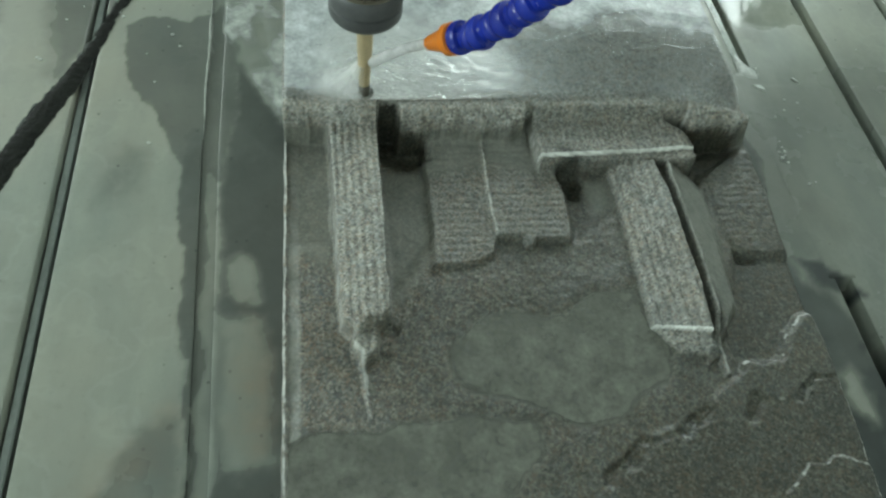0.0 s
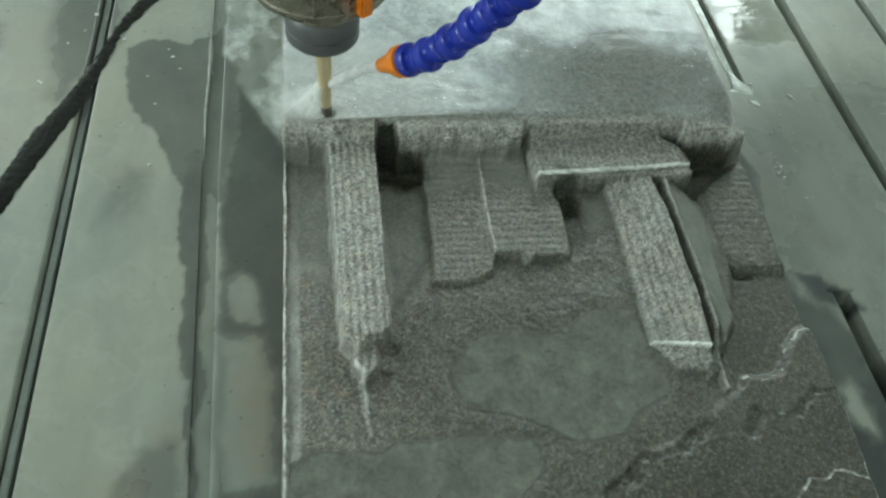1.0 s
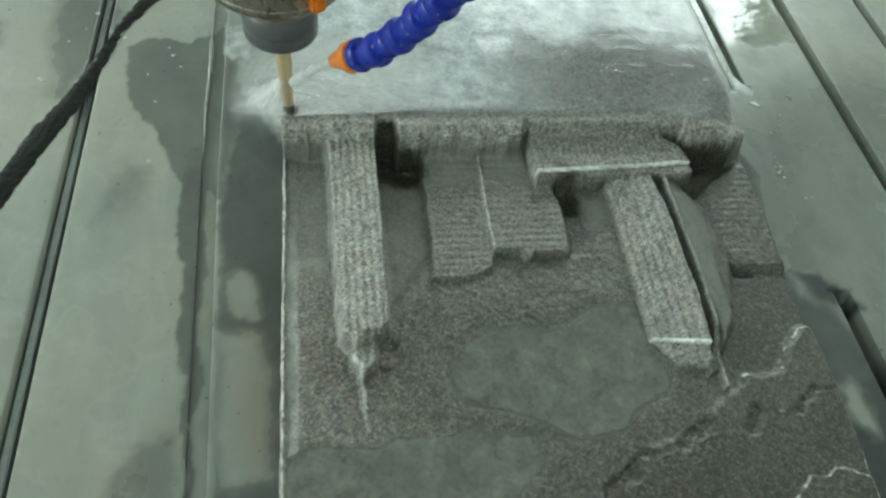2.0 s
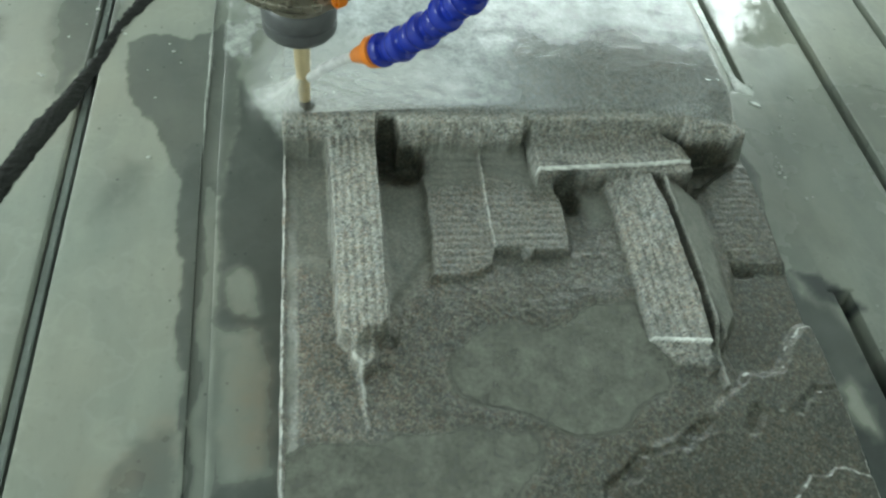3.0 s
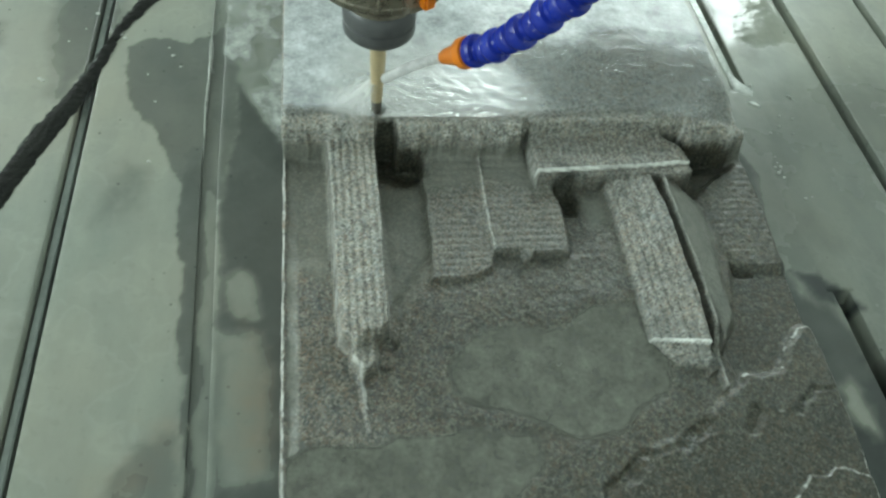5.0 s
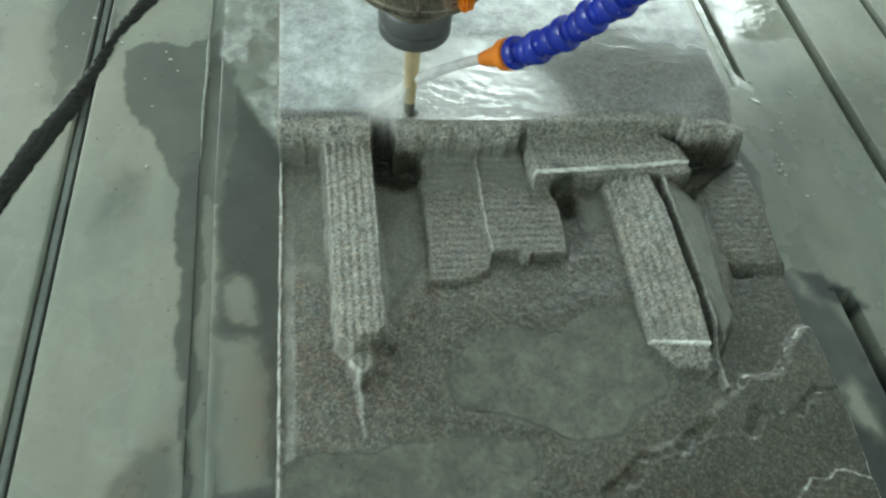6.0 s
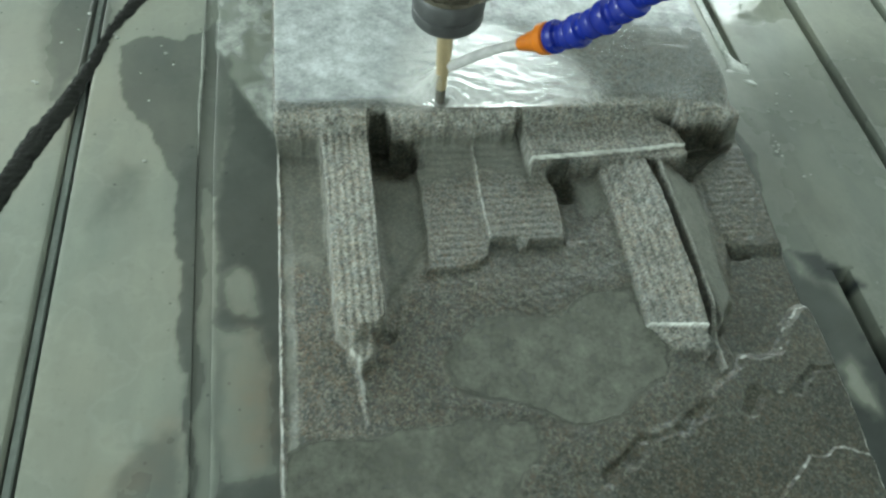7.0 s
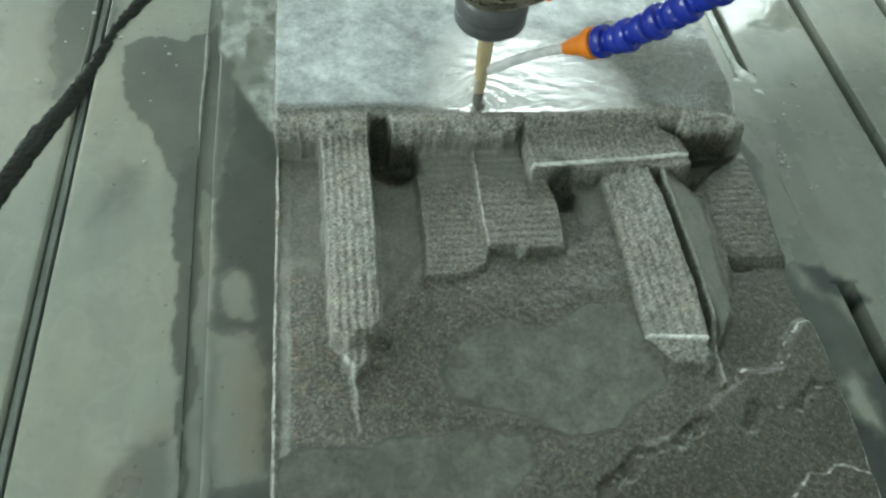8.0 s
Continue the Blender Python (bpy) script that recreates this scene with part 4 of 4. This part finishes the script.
def build_strip():
    """The black strip that lies across a slot."""
    line = [Vector(p) for p in ((-0.190, -0.14), (-0.152, -0.04), (-0.1373, 0.0046), (-0.1283, 0.0315), (-0.1190, 0.0535), (-0.1105, 0.081), (-0.1008, 0.1198), (-0.0965, 0.130), (-0.087, 0.1511), (-0.06, 0.21))]
    widths = (0.0058, 0.0060, 0.0060, 0.0064, 0.0058, 0.0038, 0.0027, 0.0034, 0.0050, 0.0050)
    bm = bmesh.new()
    rows = []
    steps = 60
    for i in range(len(line) - 1):
        for s in range(steps):
            t = s / steps
            p, w = line[i].lerp(line[i + 1], t), widths[i] * (1 - t) + widths[i + 1] * t
            d = (line[i + 1] - line[i]).normalized()
            side = Vector((-d.y, d.x))
            wob = noise.noise(Vector((p.x * 260, p.y * 260, 0.5)))
            fray = noise.noise(Vector((p.x * 800, p.y * 800, 4.5)))
            r0, r1, z = 0.0010 * wob + 0.0008 * fray, 0.0012 * wob - 0.0004 * fray, 0.0012 + 0.0002 * wob
            cols = ((w + r0, 0.0003), (w * 0.85 + r0, z), (w * 0.25, z + 0.0002 * wob + 0.0002), (-w * 0.5 + r1, z * 0.8), (-w + r1, 0.0003))
            rows.append([bm.verts.new((p.x + side.x * a, p.y + side.y * a, h + (0.0006 * noise.noise(Vector((p.x * 240, p.y * 240, 7.0 * k))) if 0 < k < 4 else 0))) for k, (a, h) in enumerate(cols)])
    for a, b in zip(rows, rows[1:]):
        for k in range(4):
            bm.faces.new((a[k], a[k + 1], b[k + 1], b[k]))
        bm.faces.new((a[4], a[0], b[0], b[4]))
    bm.faces.new(rows[0])
    bm.faces.new(rows[-1][::-1])
    strip = tagged(new("rubber_strip"), "ragged wet black rubber strip lying on the table", "rubber strip")
    part("band", bm, RUBBER, strip, sharp=60)
    bm = bmesh.new()
    rows = []
    for i, t in ((i, q / 40) for i in range(1, len(line) - 1) for q in range(40)):
        p, w = line[i].lerp(line[i + 1], t), widths[i] * (1 - t) + widths[i + 1] * t
        d = (line[i + 1] - line[i]).normalized()
        side = Vector((-d.y, d.x))
        a = w + 0.0004 + 0.0008 * noise.noise(Vector((p.x * 300, p.y * 300, 9.5)))
        r = max(0.0001, 0.0003 + 0.0009 * noise.noise(Vector((p.x * 260, p.y * 260, 2.5))))
        rows.append([bm.verts.new((p.x + side.x * (a + u * r), p.y + side.y * (a + u * r), h * r + 0.0002)) for u, h in ((1, 0), (0.6, 1.1), (-0.6, 1.1), (-1, 0))])
    for a, b in zip(rows, rows[1:]):
        for k in range(3):
            bm.faces.new((a[k], a[k + 1], b[k + 1], b[k]))
    part("frayed_edge", bm, EDGE, strip, "wet frayed grey edge")


# ---- the cutter ----
TOOL_X, TOOL_Y = 0.0203, 0.006


def build_spindle():
    """Built round the bit's axis; the origin lies where the bit meets the stone at z = 0.045."""
    head = tagged(new("spindle"), "steel milling spindle with a black collet nut and a tan bit", "milling spindle")
    b = 0.0487
    bit = part("bit", lathe([(0.0026, 0.002), (0.0029, 0.010), (0.0038, 0.032), (0.0040, b + 0.004)], 32), BRASS, head, "tan tapered engraving bit")
    part("bit_tip", lathe([(0.0010, -0.013), (0.0019, -0.008), (0.0026, 0.001), (0.0028, 0.0060)], 32), TIP, bit, "dark diamond-grit tip")
    nut = part("collet_nut", lathe([(0.0045, b), (0.0130, b), (0.0152, b + 0.0006), (0.0164, b + 0.0022), (0.0166, b + 0.0040), (0.0163, b + 0.0072), (0.0156, b + 0.0077), (0.0156, b + 0.0083), (0.0166, b + 0.0088), (0.0166, b + 0.0150), (0.0155, b + 0.0166), (0.008, b + 0.0167)], 64), NUT, head, "black collet nut")
    part("nut_ring", lathe([(0.0120, b + 0.0168), (0.0160, b + 0.0172), (0.0160, b + 0.0188), (0.0120, b + 0.0192)], 64), STEEL, nut, "thin bright ring")
    part("shaft", lathe([(0.0110, b + 0.0168), (0.0110, b + 0.031)], 48), NUT, head)
    nose = part("nose", lathe([(0.0150, b + 0.0290), (0.0270, b + 0.0290), (0.0294, b + 0.0296), (0.0303, b + 0.0310), (0.0303, b + 0.0330), (0.0296, b + 0.0335), (0.0296, b + 0.060), (0.0300, b + 0.061), (0.0310, b + 0.062), (0.0310, b + 0.075)], 72), STEEL, head, "stained steel spindle nose")
    part("motor_body", lathe([(0.0310, b + 0.0752), (0.0400, b + 0.077), (0.0400, b + 0.26), (0.037, b + 0.265)], 72), STEEL, head)
    for a in range(6):
        q = radians(25 + 60 * a)
        part("rib", lathe([(0.0013, b + 0.034), (0.0013, b + 0.060)], 12, None, (0.0293 * math.cos(q), 0.0293 * math.sin(q), 0)), STEEL, nose)
    clip = box(-0.0030, 0.0030, -0.0335, -0.0285, b + 0.0315, b + 0.085, 0.001)
    bmesh.ops.rotate(clip, verts=clip.verts, cent=(0, 0, 0), matrix=Matrix.Rotation(radians(33), 3, "Z"))
    part("orange_clip", clip, ORANGE, nose, "orange plastic clip")
    return head


HOSE_LINE = ((0.0410, -0.038, 0.1155), (0.0490, -0.047, 0.1258), (0.0550, -0.0535, 0.1330), (0.0615, -0.0590, 0.1435), (0.0675, -0.0640, 0.1545), (0.0732, -0.0690, 0.1655), (0.0785, -0.0740, 0.1765), (0.0835, -0.0790, 0.1875), (0.088, -0.084, 0.1985))


def build_hose():
    hose = tagged(new("coolant_hose"), "blue jointed coolant hose with an orange nozzle, squirting water", "coolant hose")
    base = Vector((TOOL_X, TOOL_Y, STONE_TOP))
    pts = [Vector(p) - base for p in HOSE_LINE]
    tip, foot = pts[0], pts[1]
    axis = (foot - tip)
    n = axis.length
    part("nozzle", lathe([(0.0022, 0.0), (0.0027, 0.0001), (0.0030, 0.001), (0.0050, n * 0.72), (0.0052, n * 0.76), (0.0063, n * 0.78), (0.0064, n), (0.0052, n * 1.03)], 40, axis, tip), ORANGE, hose, "orange plastic nozzle")
    for a, b in zip(pts[1:], pts[2:]):
        d = (b - a) + Vector((random.uniform(-0.0009, 0.0009), random.uniform(-0.0009, 0.0009), random.uniform(-0.0006, 0.0006)))
        n = d.length
        part("hose_joint", lathe([(0.0040, -0.001), (0.0052, 0.0), (0.0059, n * 0.05), (0.0065, n * 0.16), (0.0066, n * 0.32), (0.0062, n * 0.42), (0.0045, n * 0.47), (0.0043, n * 0.56), (0.0045, n * 0.60), (0.0052, n * 0.64), (0.0056, n * 0.72), (0.0056, n * 0.90), (0.0052, n * 0.97), (0.0042, n * 1.02)], 40, d, a), BLUE, hose)
    # the jet, which bends down a little, and the spray where it strikes the bit
    end = Vector((0.003, -0.003, 0.0225))
    line, radii = [], []
    for i in range(15):
        t = i / 14
        p = tip.lerp(end, t) + Vector((0, 0, 0.0018 * math.sin(math.pi * t) * (1 - 0.3 * t)))
        line.append(p)
        radii.append(0.0020 + 0.0006 * t + random.uniform(-0.00012, 0.00012))
    part("water_jet", tube(line, radii, 12), JET, hose, "thin white jet of water")
    return hose


def build_splash():
    """Water thrown off the bit: a thin fan to its far side, foam at its foot and drops."""
    splash = tagged(new("splash"), "white spray and foam of water round the turning bit", "water splash")
    for name, a0, a1, reach, rise, much in (("fan", 95, 265, 0.020, 0.020, 1.0), ("fan", 140, 220, 0.026, 0.018, 0.9), ("fan", -60, 60, 0.016, 0.005, 0.25)):
        na, nr = 40, 16
        ga, gr = np.meshgrid(np.linspace(0, 1, na), np.linspace(0.05, 1, nr), indexing="ij")
        ang = np.radians(a0 + (a1 - a0) * ga)
        r = 0.003 + reach * gr * (1 + 0.2 * grid_noise(ga * 0.1, ga * 0, 80, 71 + int(reach * 1000)))
        z = rise * (1 - gr) ** 1.5 + 0.0008 + 0.0005 * grid_noise(ga * 0.2, gr * 0.2, 60, 73)
        fan = mesh_object(name, np.stack([r * np.cos(ang), r * np.sin(ang), z], -1).reshape(-1, 3), grid_faces(na, nr), SPRAY, splash)
        streaks = 0.85 + 0.22 * grid_noise(ga * 0.5, gr * 0.08, 40, 75)
        float_attribute(fan, "cover", np.clip(much * streaks * (1 - gr) ** 0.8 * np.sin(np.pi * ga) ** 0.7, 0, 1))
    # broken water that spreads from the bit over the sheet
    na, nr = 120, 60
    ga, gr = np.meshgrid(np.linspace(0, 1, na), np.linspace(0.0, 1, nr), indexing="ij")
    ang, r = 2 * math.pi * ga, 0.004 + 0.074 * gr
    px, py = r * np.cos(ang) * np.where(np.cos(ang) < 0, 0.4, 1.2), np.where(np.sin(ang) < 0, 0.0055 * np.sin(ang), 0.9 * r * np.sin(ang))
    pz = 0.0003 + (0.00005 * np.sin(r * 800 + 5 * grid_noise(px, py, 60, 77)) + 0.00009 * grid_noise(px, 1.5 * py, 150, 79, 3)) * (1 - gr)
    spread = mesh_object("ripple", np.stack([px, py, pz], -1).reshape(-1, 3), grid_faces(na, nr), RIPPLE, splash)
    float_attribute(spread, "cover", np.clip(1.2 * (1 - gr), 0, 1))
    for i in range(16):
        a, r = random.uniform(0.1, math.pi - 0.1), random.uniform(0.004, 0.026)
        s = random.uniform(0.0002, 0.0005)
        bm = bmesh.new()
        bmesh.ops.create_icosphere(bm, subdivisions=1, radius=s)
        z = random.uniform(0.0006, 0.004) if r > 0.010 else random.uniform(0.001, 0.012)
        bmesh.ops.translate(bm, verts=bm.verts, vec=(r * math.cos(a), r * math.sin(a), z))
        part("drop", bm, JET, splash)
    return splash


def build_drops():
    """Small drops that lie on the table, their glints put in as a pale colour."""
    spots = ((-0.1385, 0.076), (-0.1365, 0.0745), (-0.0735, 0.058), (-0.072, 0.012), (-0.070, 0.105), (-0.062, 0.088), (0.3308, 0.0690), (0.3332, 0.0647), (0.3322, 0.0674), (0.2991, 0.0140), (0.2987, 0.0092), (0.2956, 0.0055), (0.2983, 0.0027), (0.2983, -0.0028), (0.2960, 0.0009), (0.2995, 0.0060), (0.3056, -0.0195), (0.3103, -0.0182), (0.3128, 0.0407), (0.3199, 0.0336), (0.3043, 0.0345), (0.3250, 0.0475), (0.3167, 0.0500), (0.3068, 0.0790), (0.392, 0.10), (-0.120, 0.121), (-0.1155, 0.136), (-0.128, 0.109), (-0.109, 0.132), (-0.099, 0.1165), (-0.0965, 0.1130), (-0.067, 0.098), (-0.080, 0.081))
    for x, y in spots:
        s = random.uniform(0.0005, 0.0011)
        bm = bmesh.new()
        bmesh.ops.create_icosphere(bm, subdivisions=2, radius=s)
        for v in bm.verts:
            v.co = Vector((v.co.x * 1.3 + x, v.co.y + y, max(v.co.z, -s * 0.3) * 0.6 + s * 0.18 + 0.0002))
        tagged(part("glint_drop", bm, GLINT_DROP, None), "tiny water drop on the table, coloured pale for its glint", "stone crumb", "crumbs on the table")


GLINT_DROP = plain("pale_glint_drop", (0.55, 0.57, 0.53), 0.12, 0.0, 900, 0.4)


def motions():
    path = (
        (0.0, 20.2, 0.4), (0.5, 11.0, 0.1), (1.0, 2.0, -0.4), (1.5, -7.0, -1.3), (1.8, -12.5, -1.6), (2.1, -18.0, -1.8), (2.22, -20.1, -1.9),
        (2.3, -21.0, -1.9), (2.38, -19.9, -1.9), (2.5, -17.7, -1.8), (2.8, -12.3, -1.5), (3.0, -8.6, -1.2), (3.5, 0.1, -0.9), (4.0, 9.1, -0.3), (4.5, 18.1, 0.6),
        (5.0, 27.4, 1.3), (5.5, 36.8, 1.9), (6.0, 46.1, 2.4), (6.5, 55.2, 3.1), (7.0, 64.4, 3.4), (7.5, 73.5, 3.6), (8.0, 83.0, 4.6))
    walk(spindle, [(t, pose(TOOL_X + x / 1000, TOOL_Y, STONE_TOP + z / 1000, 0, -1.4, 0)) for t, x, z in path])
    walk(hose, [(t, pose(TOOL_X + x / 1000, TOOL_Y, STONE_TOP + z / 1000)) for t, x, z in path])
    walk(splash, [(t, pose(TOOL_X + x / 1000, TOOL_Y, STONE_TOP + 0.0006, 0, 0, 3 * math.sin(7 * t))) for t, x, z in path])


build_room()
build_table()
build_stone()
build_water()
build_gleams()
build_strip()
spindle = build_spindle()
hose = build_hose()
splash = build_splash()
build_drops()
motions()
